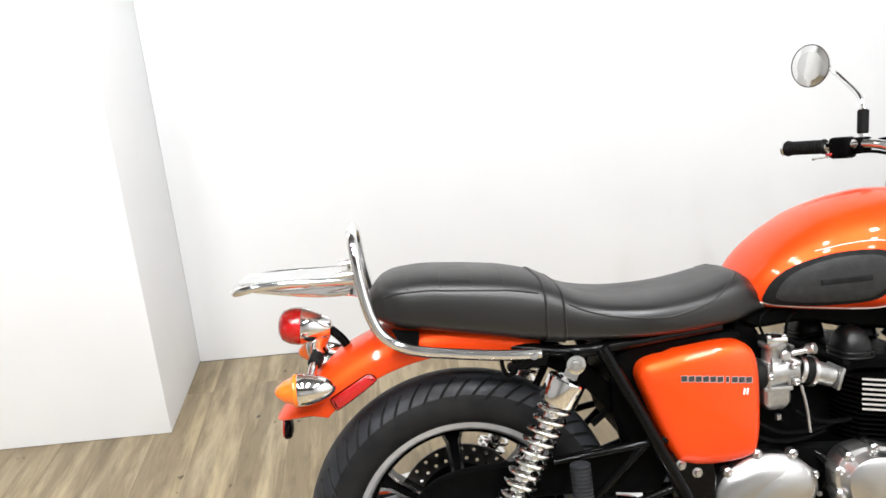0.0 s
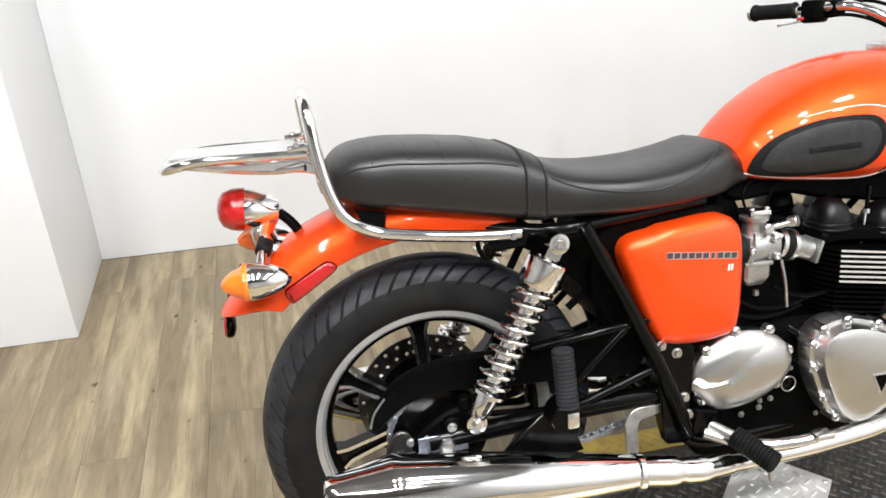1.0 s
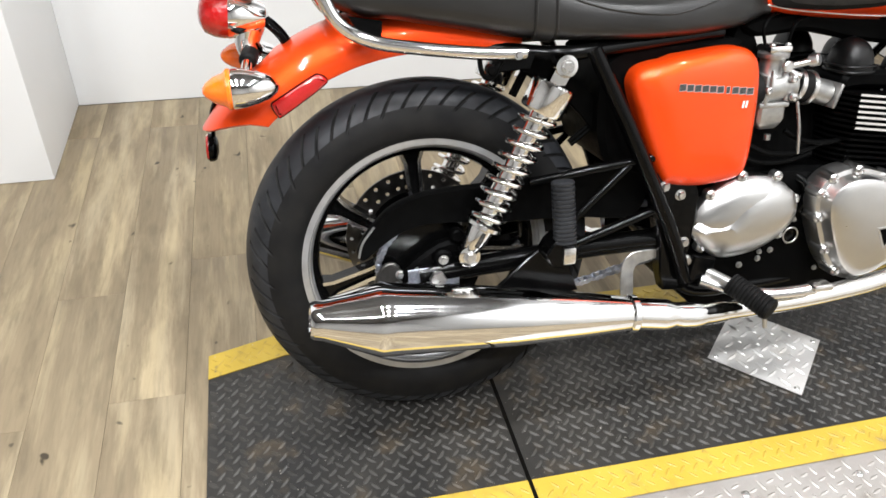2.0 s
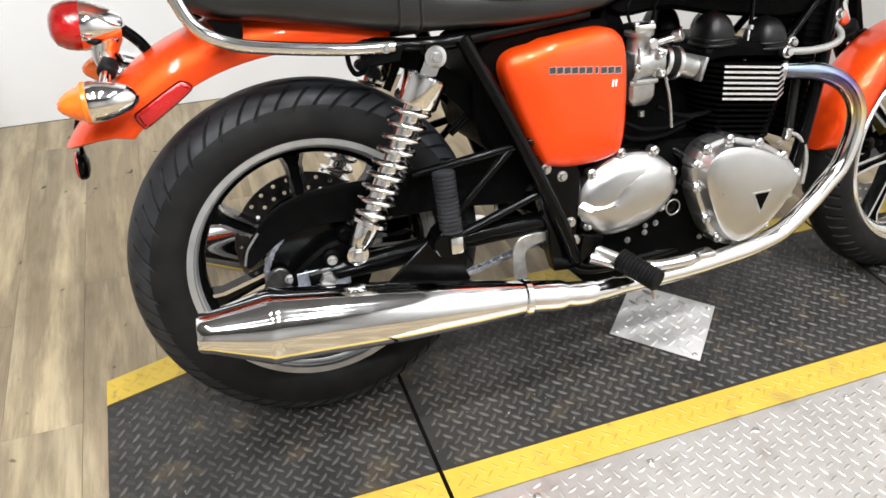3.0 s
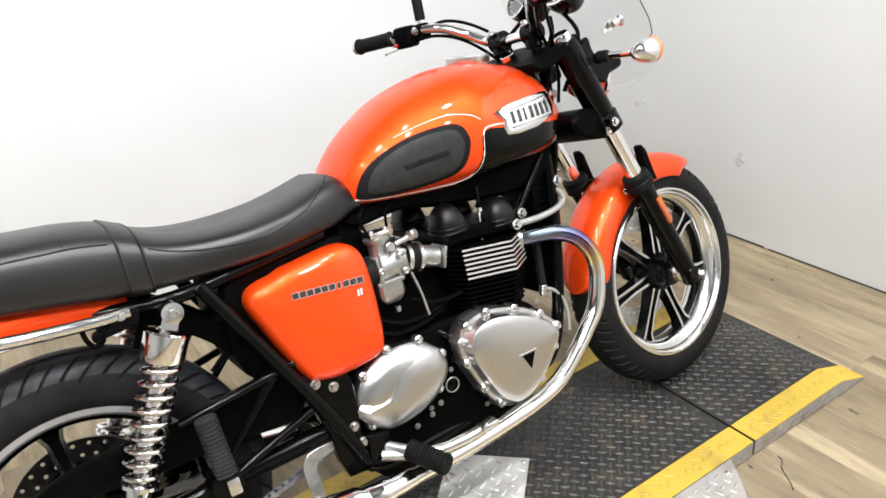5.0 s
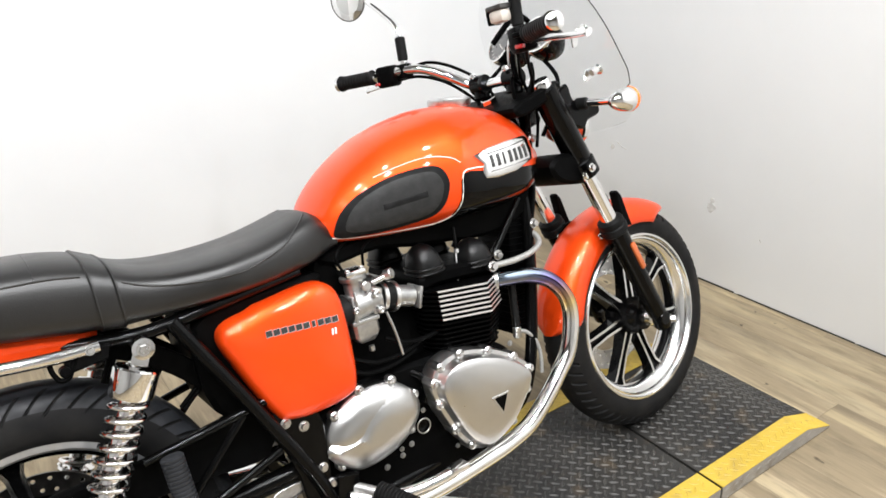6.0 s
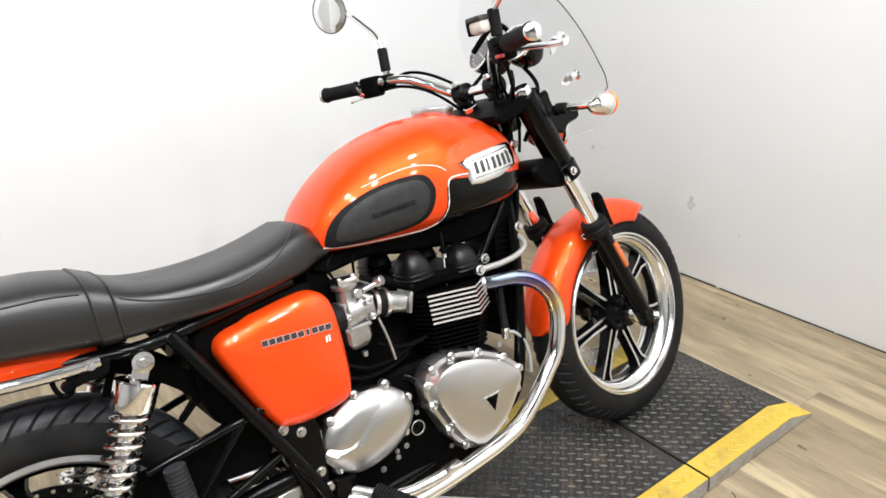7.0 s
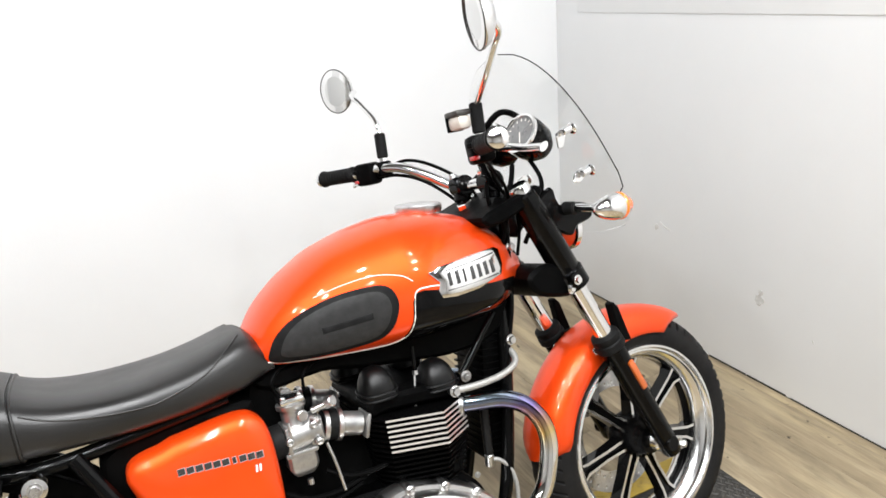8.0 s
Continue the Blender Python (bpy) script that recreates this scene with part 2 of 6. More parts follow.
# ---- geometry words ----
class G:
    """Vertices and faces, with a material slot per face."""

    def __init__(self, v=(), f=(), slot=0):
        self.v = [Vector(p) for p in v]
        self.f = [tuple(q) for q in f]
        self.s = [slot] * len(self.f)

    def __add__(self, other):
        g = G()
        k = len(self.v)
        g.v = self.v + other.v
        g.f = self.f + [tuple(i + k for i in q) for q in other.f]
        g.s = self.s + other.s
        return g

    def xf(self, m):
        g = G()
        g.v, g.f, g.s = [m @ p for p in self.v], list(self.f), list(self.s)
        if m.to_3x3().determinant() < 0:
            g.f = [tuple(reversed(q)) for q in g.f]
        return g

    def slot(self, k):
        g = G()
        g.v, g.f, g.s = self.v, self.f, [k] * len(self.f)
        return g


def join(gs):
    out = G()
    for g in gs:
        k = len(out.v)
        out.v.extend(g.v)
        out.f.extend(tuple(i + k for i in q) for q in g.f)
        out.s.extend(g.s)
    return out


def mesh(name, g, materials, angle=38):
    me = bpy.data.meshes.new(name)
    me.from_pydata([tuple(p) for p in g.v], [], g.f)
    for m in materials if isinstance(materials, (list, tuple)) else [materials]:
        me.materials.append(M[m] if isinstance(m, str) else m)
    me.polygons.foreach_set("material_index", g.s)
    me.validate()
    if len(g.f) < 12000:
        bm = bmesh.new()
        bm.from_mesh(me)
        bmesh.ops.recalc_face_normals(bm, faces=bm.faces)
        bm.to_mesh(me)
        bm.free()
    me.shade_smooth()
    me.set_sharp_from_angle(angle=radians(angle))
    return me


def part(name, g, materials, parent=None, label="", angle=38):
    ob = new(name, mesh(name, g, materials, angle))
    if parent:
        ob.parent = parent
    return tagged(ob, label) if label else ob


def curve(points, n=6, closed=False):
    """Points on a smooth line through the given ones."""
    p = [Vector(q) for q in points]
    k = len(p)
    out = []
    for i in range(k if closed else k - 1):
        if closed:
            a, b, c, d = p[(i - 1) % k], p[i], p[(i + 1) % k], p[(i + 2) % k]
        else:
            a, b, c, d = p[max(i - 1, 0)], p[i], p[i + 1], p[min(i + 2, k - 1)]
        for j in range(n):
            t = j / n
            out.append(0.5 * (2 * b + (c - a) * t + (2 * a - 5 * b + 4 * c - d) * t * t + (3 * b - a - 3 * c + d) * t ** 3))
    if not closed:
        out.append(p[-1])
    return out


def loft(rings, cap=True, closed=False):
    n = len(rings[0])
    g = G()
    g.v = [Vector(p) for r in rings for p in r]
    k = len(rings)
    for i in range(k if closed else k - 1):
        a, b = i * n, ((i + 1) % k) * n
        for j in range(n):
            g.f.append((a + j, a + (j + 1) % n, b + (j + 1) % n, b + j))
    if cap and not closed:
        g.f.append(tuple(reversed(range(n))))
        g.f.append(tuple(range((k - 1) * n, k * n)))
    g.s = [0] * len(g.f)
    return g


def tube(points, r, n=10, cap=True, closed=False, flat=1.0):
    """A round bar along the points; r is one radius or one for each point."""
    p = [Vector(q) for q in points]
    k = len(p)
    rr = r if isinstance(r, (list, tuple)) else [r] * k
    t0 = (p[1] - p[0]).normalized()
    side = t0.orthogonal().normalized()
    rings = []
    for i in range(k):
        if closed:
            t = (p[(i + 1) % k] - p[i - 1]).normalized()
        else:
            t = (p[min(i + 1, k - 1)] - p[max(i - 1, 0)]).normalized()
        side = (side - t * side.dot(t)).normalized()
        up = t.cross(side)
        rings.append([p[i] + (side * math.cos(a) + up * math.sin(a) * flat) * rr[i] for a in (2 * math.pi * j / n for j in range(n))])
    return loft(rings, cap, closed)


def lathe(profile, n=32, cap=True, closed=False):
    """Turned about z: pairs of radius and height."""
    rings = [[Vector((r * math.cos(a), r * math.sin(a), z)) for a in (2 * math.pi * j / n for j in range(n))] for r, z in profile]
    return loft(rings, cap, closed)


def turn(origin, axis, ref=None):
    """A frame at origin whose z runs along axis."""
    z = Vector(axis).normalized()
    x = Vector(ref) if ref else (Vector((1, 0, 0)) if abs(z.x) < 0.9 else Vector((0, 0, 1)))
    y = z.cross(x).normalized()
    x = y.cross(z)
    m = Matrix((x, y, z)).transposed().to_4x4()
    return Matrix.Translation(origin) @ m


def rod(a, b, r, n=12, bevel=0.0):
    a, b = Vector(a), Vector(b)
    h = (b - a).length
    e = min(bevel, h / 3)
    prof = [(r - e, 0), (r, e), (r, h - e), (r - e, h)] if e else [(r, 0), (r, h)]
    return lathe(prof, n).xf(turn(a, b - a))


def box(sx, sy, sz, b=0.002):
    """A block about the origin with bevelled edges."""
    bm = bmesh.new()
    bmesh.ops.create_cube(bm, size=1.0)
    bmesh.ops.scale(bm, vec=(sx, sy, sz), verts=bm.verts)
    if b:
        bmesh.ops.bevel(bm, geom=list(bm.edges), offset=b, segments=2, profile=0.5, affect="EDGES")
    bm.verts.index_update()
    g = G([v.co.copy() for v in bm.verts], [[v.index for v in f.verts] for f in bm.faces])
    bm.free()
    return g


def area2(o):
    return sum(o[i][0] * o[(i + 1) % len(o)][1] - o[(i + 1) % len(o)][0] * o[i][1] for i in range(len(o)))


def inset(outline, d):
    """A closed outline in the plane, moved inwards by d."""
    if d > 0.010:
        near = inset(outline, 0.010)
        cx, cz = sum(p[0] for p in near) / len(near), sum(p[1] for p in near) / len(near)
        size = sum(math.hypot(x - cx, z - cz) for x, z in near) / len(near)
        k = max(0.05, 1 - (d - 0.010) / size)
        return [(cx + (x - cx) * k, cz + (z - cz) * k) for x, z in near]
    n = len(outline)
    sgn = 1 if area2(outline) > 0 else -1
    out = []
    for i in range(n):
        ax, az = outline[i - 1]
        bx, bz = outline[(i + 1) % n]
        tx, tz = bx - ax, bz - az
        k = math.hypot(tx, tz) or 1
        out.append((outline[i][0] - sgn * tz / k * d, outline[i][1] + sgn * tx / k * d))
    return out


def smooth2(outline, n=5):
    return [(p.x, p.y) for p in curve([(a, b, 0) for a, b in outline], n, closed=True)]


def shell(outline, steps):
    """Rings of an x-z outline, each moved in by d and set at y: a bevelled slab or a cover."""
    if area2(outline) > 0:
        outline = list(reversed(outline))
    if steps[0][1] < steps[-1][1]:
        outline = list(reversed(outline))
    return loft([[Vector((x, y, z)) for x, z in inset(outline, d)] for d, y in steps])


def slab(outline, y0, y1, b=0.002):
    return shell(outline, [(b, y0), (0, y0 + (b if y1 > y0 else -b)), (0, y1 - (b if y1 > y0 else -b)), (b, y1)])


def bolt(p, axis, r=0.006, h=0.006):
    """A hexagon head with a washer."""
    hexa = lathe([(r, 0.0015), (r, h * 0.8), (r * 0.85, h)], 6)
    washer = lathe([(r * 1.35, 0), (r * 1.35, 0.0015)], 14)
    return (hexa + washer).xf(turn(p, axis))


def button(p, axis, r=0.007, h=0.006):
    """A domed screw head with a socket."""
    return lathe([(r, 0), (r, h * 0.4), (r * 0.8, h * 0.85), (r * 0.5, h), (r * 0.45, h * 0.5), (0.0005, h * 0.5)], 14).xf(turn(p, axis))


def mirrored(g):
    return g.xf(Matrix.Diagonal((1, -1, 1, 1)))


# ---- the room ----
NORTH, EAST, WEST, SOUTH, JOG_X, JOG_Y = 1.567, 2.283, -5.2, -6.6, -0.887, 1.075


def block(name, x0, x1, y0, y1, z0, z1, material, label, category, b=0.003):
    g = box(x1 - x0, y1 - y0, z1 - z0, b).xf(Matrix.Translation(((x0 + x1) / 2, (y0 + y1) / 2, (z0 + z1) / 2)))
    return tagged(part(name, g, material), label, category, kind="structure")


block("wall_north", JOG_X, EAST + 0.12, NORTH, NORTH + 0.12, 0, CEIL, "wall", "plain white painted wall behind the motorcycle", "wall")
block("wall_jog", WEST - 0.12, JOG_X, JOG_Y, NORTH + 0.12, 0, CEIL, "wall", "white painted wall block standing forward of the back wall", "wall", 0.005)
block("wall_east", EAST, EAST + 0.12, SOUTH - 0.12, NORTH, 0, CEIL, "wall", "plain white painted side wall with faint scuffs", "wall")
# west and south walls are unseen, added to close the room and shape reflections
block("wall_west", WEST - 0.12, WEST, SOUTH - 0.12, JOG_Y, 0, CEIL, "dim_wall", "unseen grey wall added to close the room", "wall")
block("wall_south", WEST, EAST, SOUTH - 0.12, SOUTH, 0, CEIL, "dim_wall", "unseen grey wall added to close the room", "wall")
block("ceiling", WEST - 0.12, EAST + 0.12, SOUTH - 0.12, NORTH + 0.12, CEIL, CEIL + 0.1, "ceiling", "plain grey ceiling with round lamps", "ceiling")
floor = block("floor", WEST, EAST, SOUTH, NORTH, -0.08, -0.0035, "floor_joint", "oak-look plank floor with a weathered grain", "floor", 0)

# shallow panel on the side wall
panel = tagged(part("wall_panel", box(0.0045, 3.6, 1.05, 0.0012).xf(Matrix.Translation((EAST - 0.0015, 1.42, 1.186)) @ Matrix.Rotation(radians(-1.17), 4, "X") @ Matrix.Translation((0, -1.8, 0.525))), "wall"), "flat white panel fixed to the side wall", "panel")

# ceiling lamps
lamp_glow = Nodes("lamp_diffuser")
lamp_glow.set(Base_Color=(0.9, 0.9, 0.88), Emission_Color=(1.0, 0.965, 0.91), Emission_Strength=3.0)
for x, y in LAMPS:
    base = tagged(new("ceiling_lamp"), "round white ceiling lamp with a frosted diffuser", "lamp", "ceiling lamps")
    base.matrix_basis = pose(x, y, CEIL)
    part("housing", lathe([(0.16, 0), (0.16, -0.02), (0.15, -0.03), (0.138, -0.03), (0.138, -0.012)], 32), "lamp_body", base)
    part("diffuser", lathe([(0.137, -0.012), (0.137, -0.016)], 32), [lamp_glow.mat], base)

# wall marks
def scuff(p, size, seed):
    rnd = random.Random(seed)
    ring = [(size * (0.7 + 0.5 * rnd.random()) * math.cos(a), size * (0.7 + 0.6 * rnd.random()) * math.sin(a)) for a in (2 * math.pi * k / 11 for k in range(11))]
    ring = smooth2(ring, 3)
    g = loft([[Vector((0, a, b)) for a, b in ring], [Vector((-0.0006, a * 0.96, b * 0.96)) for a, b in ring]])
    return g.xf(Matrix.Translation(p))


M["scuff"] = simple("grey_scuff", (0.40, 0.39, 0.37), (0.60, 0.59, 0.57), (0.5, 0.6), 60)
east_wall = bpy.data.objects["wall_east"]
for p, size, seed in (((EAST, 0.46, 0.30), 0.018, 3), ((EAST, 0.455, 0.325), 0.009, 5), ((EAST, 0.95, 0.42), 0.012, 8)):
    part("scuff_mark", scuff(p, size, seed), "scuff", east_wall)
for p, q in (((0.93, 0.445), (0.905, 0.43)), ((0.905, 0.43), (0.875, 0.425)), ((0.25, 0.24), (0.245, 0.23))):
    part("scratch", tube([(EAST, *p), (EAST, *q)], 0.0016, 6), "scuff", east_wall)
# dark strips stand in for the shaded gap at the east wall's foot
gap_rnd = random.Random(12)
y = SOUTH
while y < NORTH - 0.05:
    run = gap_rnd.uniform(0.10, 0.45)
    end = min(y + run, NORTH)
    tall = gap_rnd.uniform(0.003, 0.0065)
    part("wall_foot_gap", box(0.002, end - y, tall, 0).xf(Matrix.Translation((EAST - 0.001, (y + end) / 2, tall / 2))), "groove", east_wall)
    y = end + gap_rnd.uniform(0.0, 0.02)

# ---- display platform ----
PZ = 0.0467
X0, XA, XB, X1 = -0.275, 0.140, 1.354, 1.713
YN, YF, STRIPE, RAMP, RAMP_E = -0.315, 0.236, 0.070, 0.165, 0.112


def tread(points, long=0.026, wide=0.0065, high=0.0016):
    """Raised lozenges of a tread plate at (x, y, z, angle)."""
    g = G()
    for x, y, z, a, slope in points:
        c, s = math.cos(a), math.sin(a)
        k = len(g.v)
        for u, v, h in ((-0.5, 0, 0), (-0.2, -0.5, 0), (0.2, -0.5, 0), (0.5, 0, 0), (0.2, 0.5, 0), (-0.2, 0.5, 0), (-0.28, 0, 1), (0.28, 0, 1)):
            p, q = u * long, v * wide
            dx = p * c - q * s
            g.v.append(Vector((x + dx, y + p * s + q * c, z + h * high + dx * slope)))
        for q in ((0, 1, 6), (1, 2, 7, 6), (2, 3, 7), (3, 4, 7), (4, 5, 6, 7), (5, 0, 6)):
            g.f.append(tuple(k + i for i in q))
            g.s.append(0)
    return g


def deck_z(x):
    """Height of the deck, with its ramps, at x."""
    if x > X1:
        return PZ - (x - X1) / RAMP_E * (PZ - 0.006)
    if x < X0:
        return PZ - (X0 - x) / RAMP * (PZ - 0.006)
    return PZ


def lattice(x0, x1, y0, y1, pitch, angle):
    """Places and angles of tread bars: each bar points at the middle of its neighbours."""
    c, d = math.cos(angle), math.sin(angle)
    cx, cy = (x0 + x1) / 2, (y0 + y1) / 2
    n = int(math.hypot(x1 - x0, y1 - y0) / 2 / pitch) + 1
    for i in range(-n, n + 1):
        for j in range(-n, n + 1):
            x, y = cx + (i * c - j * d) * pitch, cy + (i * d + j * c) * pitch
            if x0 < x < x1 and y0 < y < y1:
                yield x, y, angle + (math.pi / 2 if (i + j) % 2 else 0.0)


def bars(x0, x1, y0, y1, pitch, up=0.0):
    out = []
    jit = random.Random(round(x0 * 1000) + round(y0 * 777))
    edge = pitch * 0.36
    for x, y, ang in lattice(x0 + edge, x1 - edge, y0 + edge, y1 - edge, pitch, math.pi / 4):
        slope = 0 if X0 < x < X1 else (deck_z(x + 0.01) - deck_z(x)) / 0.01
        out.append((x + jit.uniform(-0.0009, 0.0009), y + jit.uniform(-0.0009, 0.0009), deck_z(x) + up - jit.random() * 0.0005, ang + jit.uniform(-0.09, 0.09), slope))
    return out


platform = tagged(new("display_platform"), "low black tread-plate platform with yellow edge stripes under the motorcycle", "platform")
G3 = 0.004
for a, b in ((X0 - RAMP, XA - G3), (XA + G3, XB - G3), (XB + G3, X1 + RAMP_E)):
    line = [(a, 0.006)] + [(x, deck_z(x)) for x in ([X0] if a < X0 else [a])] + [(x, deck_z(x)) for x in ([X1] if b > X1 else [b])] + [(b, 0.006)]
    if a >= X0:
        line[1] = (a, PZ)
    deck = part("deck", slab(line, YN + 0.004, YF - 0.004, 0.0015), ["tread_black"], platform)
    part("deck_tread", tread(bars(a + 0.004, b - 0.004, YN + STRIPE + 0.003, YF - STRIPE - 0.003, 0.0205), 0.0270, 0.0090, 0.0030), "tread_worn", deck, "", 8)
    for y0, y1 in ((YN, YN + STRIPE), (YF - STRIPE, YF)):
        top = [(x, deck_z(x)) for x in [a] + [k for k in (X0, X1) if a < k < b] + [b]]
        strip = slab(top + [(x, z + 0.0022) for x, z in reversed(top)], y0, y1, 0.0)
        stripe = part("edge_stripe", strip, "tread_yellow", platform, "worn yellow painted edge stripe")
        part("stripe_tread", tread(bars(a + 0.004, b - 0.004, y0 + 0.002, y1 - 0.002, 0.0205, 0.0022), 0.0250, 0.0070, 0.0015), "tread_yellow_bar", stripe, "", 8)
    for y, s in ((YN - 0.0005, -1), (YF + 0.0005, 1)):
        side = [(x, deck_z(x) - 0.0005) for x in [a] + [k for k in (X0, X1) if a < k < b] + [b]]
        skirt = part("skirt", slab(side + [(x, 0.004) for x, z in reversed(side)], y, y - s * 0.003, 0), "tread_side", platform, "grey tread-plate side skirt")
        pts = []
        for i in range(int((b - a) / 0.022)):
            x = a + (i + 0.5) * 0.022
            for j in range(2):
                z = 0.013 + j * 0.019
                if z < deck_z(x) - 0.006:
                    pts.append((x, 0, z, 0.6 if (i + j) % 2 else -0.6, 0))
        flat = [(x, z, 0.0, ang, 0) for x, _, z, ang, _ in pts]
        g = tread(flat, 0.018, 0.0055, 0.0012).xf(Matrix(((1, 0, 0, 0), (0, 0, s, y), (0, 1, 0, 0), (0, 0, 0, 1))))
        part("skirt_tread", g, "tread_side", skirt, "", 8)

# half-round side deck, level with the platform
TX, TY, TR = 0.700, 0.005, 0.648
table = tagged(new("side_deck"), "half-round silver tread-plate side deck level with the platform", "platform")
a0 = math.asin((YN - 0.002 - TY) / TR)
arc = [(TX + TR * math.cos(a), TY + TR * math.sin(a)) for a in (a0 + (-math.pi - 2 * a0) * k / 64 for k in range(65))]


def flat_plate(outline, z0, z1, b):
    """A plate of the given plan with softened edges."""
    return loft([[Vector((x, y, z)) for x, y in inset(outline, d)] for d, z in ((b, z0), (0, z0 + b), (0, z1 - b), (b, z1))])


part("deck", flat_plate(arc, PZ - 0.005, PZ + 0.0012, 0.0008), "tread_silver", table)
part("deck_base", flat_plate(inset(arc, 0.008), 0.0, PZ - 0.005, 0.001), "groove", table, "dark base under the deck")
lo = [(x, y, PZ + 0.0012, ang, 0) for x, y, ang in lattice(TX - 0.66, TX + 0.66, YN - 0.66, YN - 0.014, 0.0225, 0.30) if math.hypot(x - TX, y - TY) < TR - 0.014]
part("deck_tread", tread(lo, 0.0235, 0.0065, 0.0018), "tread_silver", table, "", 8)
for x, y in ((0.285, -0.352), (0.518, -0.354), (0.755, -0.356), (0.988, -0.346), (1.222, -0.342), (0.982, -0.548), (0.52, -0.570)):
    part("screw", button((x, y, PZ + 0.0012), (0, 0, 1), 0.0075, 0.003), "steel", table)

cover = tagged(new("cover_plate"), "square silver tread-plate cover screwed to the platform", "plate")
CX, CY, CH = 0.762, -0.020, 0.099
cover.matrix_basis = pose(CX, CY, PZ + 0.0017, 0, 0, 45)
part("plate", box(2 * CH, 2 * CH, 0.003, 0.0008).xf(Matrix.Translation((0, 0, 0.0015))), "plate_silver", cover)
lo = [(x, y, 0.003, ang, 0) for x, y, ang in lattice(-0.088, 0.088, -0.088, 0.088, 0.0275, -0.35)]
part("plate_tread", tread(lo, 0.031, 0.0085, 0.0030), "plate_silver", cover, "", 8)
for sx in (-1, 1):
    for sy in (-1, 1):
        part("screw", button((sx * 0.086, sy * 0.086, 0.003), (0, 0, 1), 0.006, 0.003), "steel", cover)


# ---- the motorcycle: x forwards, y to its left, z up from the rear wheel's contact ----
LEAN = 13.79
bike = tagged(new("motorcycle"), "orange and black classic motorcycle with chrome trim, leaning on a platform", "motorcycle")
bike.matrix_basis = pose(0, 0, PZ + 0.0030, -LEAN, 0, 0)
RAKE, STEERED = 24.0, 6.4
HEAD = Vector((1.10, 0, 0.933))
AXIS = Vector((-math.sin(radians(RAKE)), 0, math.cos(radians(RAKE))))
STEER = Matrix.Translation(HEAD) @ Matrix.Rotation(radians(STEERED), 4, AXIS) @ Matrix.Translation(-HEAD)


def sp(name, g, materials, parent=None, label="", angle=38):
    """A part that turns with the handlebar."""
    return part(name, g.xf(STEER), materials, parent or bike, label, angle)


def bp(name, g, materials, parent=None, label="", angle=38):
    return part(name, g, materials, parent or bike, label, angle)


# wheels
def tyre(R, rb, hw, n, period, cut, depth, steered):
    """A tyre about z with slanting grooves; the grid is sheared so that the grooves follow it."""
    m = 36
    rm = rb + (R - rb) * 0.42
    rings, cut_at = [], set()
    for i in range(n):
        ring = []
        for j in range(m + 1):
            phi = radians(-146 + 292 * j / m)
            u = abs(phi) / radians(146)
            c, s = math.cos(phi), math.sin(phi)
            z = hw * math.copysign(abs(s) ** 0.92, s)
            r = rm + (R - rm) * (c if c > 0 else c * (rm - rb) / (R - rm) / abs(math.cos(radians(146))))
            k = i + (0 if phi < 0 else period // 2)
            even = (k // period) % 2 == 0
            on = (k % period) < cut and ((0.22 < u < 0.43) if even or steered else (0.27 < u < 0.45))
            if on:
                cut_at.add((i, j))
                r -= depth * c
                z -= depth * 0.6 * s
            if 0.59 < u < 0.61:
                r += 0.0008
            shear = 0.55 * max(0.0, u - 0.08) if u < 0.5 else 0.55 * 0.42
            a = 2 * math.pi * i / n + shear * (0.35 if steered else 0.8)
            ring.append(Vector((r * math.cos(a), r * math.sin(a), z)))
        rings.append(ring)
    g = G()
    g.v = [p for r in rings for p in r]
    w = m + 1
    for i in range(n):
        for j in range(m):
            g.f.append((i * w + j, ((i + 1) % n) * w + j, ((i + 1) % n) * w + j + 1, i * w + j + 1))
    # groove faces take the darker slot 0: their shade is put into the colour
    g.s = [1 if abs(-146 + 292 * (j + 0.5) / m) < 66 and not {(i, j), (i, j + 1), ((i + 1) % n, j), ((i + 1) % n, j + 1)} & cut_at else 0 for i in range(n) for j in range(m)]
    return g


def rim(bright):
    """A cast rim about z; slot 0 is black enamel, slot 1 machined."""
    prof = [(0.231, 0.050), (0.2285, 0.0535), (0.2235, 0.0535), (0.2205, 0.047), (0.2185, 0.045), (0.2145, 0.0455), (0.2125, 0.040), (0.206, 0.036), (0.202, 0.033), (0.196, 0.024), (0.192, 0.012)]
    if not bright:
        prof = [(0.231, 0.050), (0.2290, 0.0535), (0.2150, 0.0520), (0.2130, 0.0470), (0.2105, 0.0460), (0.206, 0.036), (0.202, 0.033), (0.196, 0.024), (0.192, 0.012)]
    full = prof + [(r, -z) for r, z in reversed(prof)] + [(0.214, -0.030), (0.212, 0.0), (0.214, 0.030)]
    n = 72
    g = lathe(full, n, closed=True)
    k = len(full)
    low = 0.011 if bright else 0.034
    for i in range(k):
        on = min(abs(full[i][1]), abs(full[(i + 1) % k][1])) > low and full[i][1] * full[(i + 1) % k][1] > 0
        for j in range(n):
            g.s[i * n + j] = 1 if on else 0
    return g


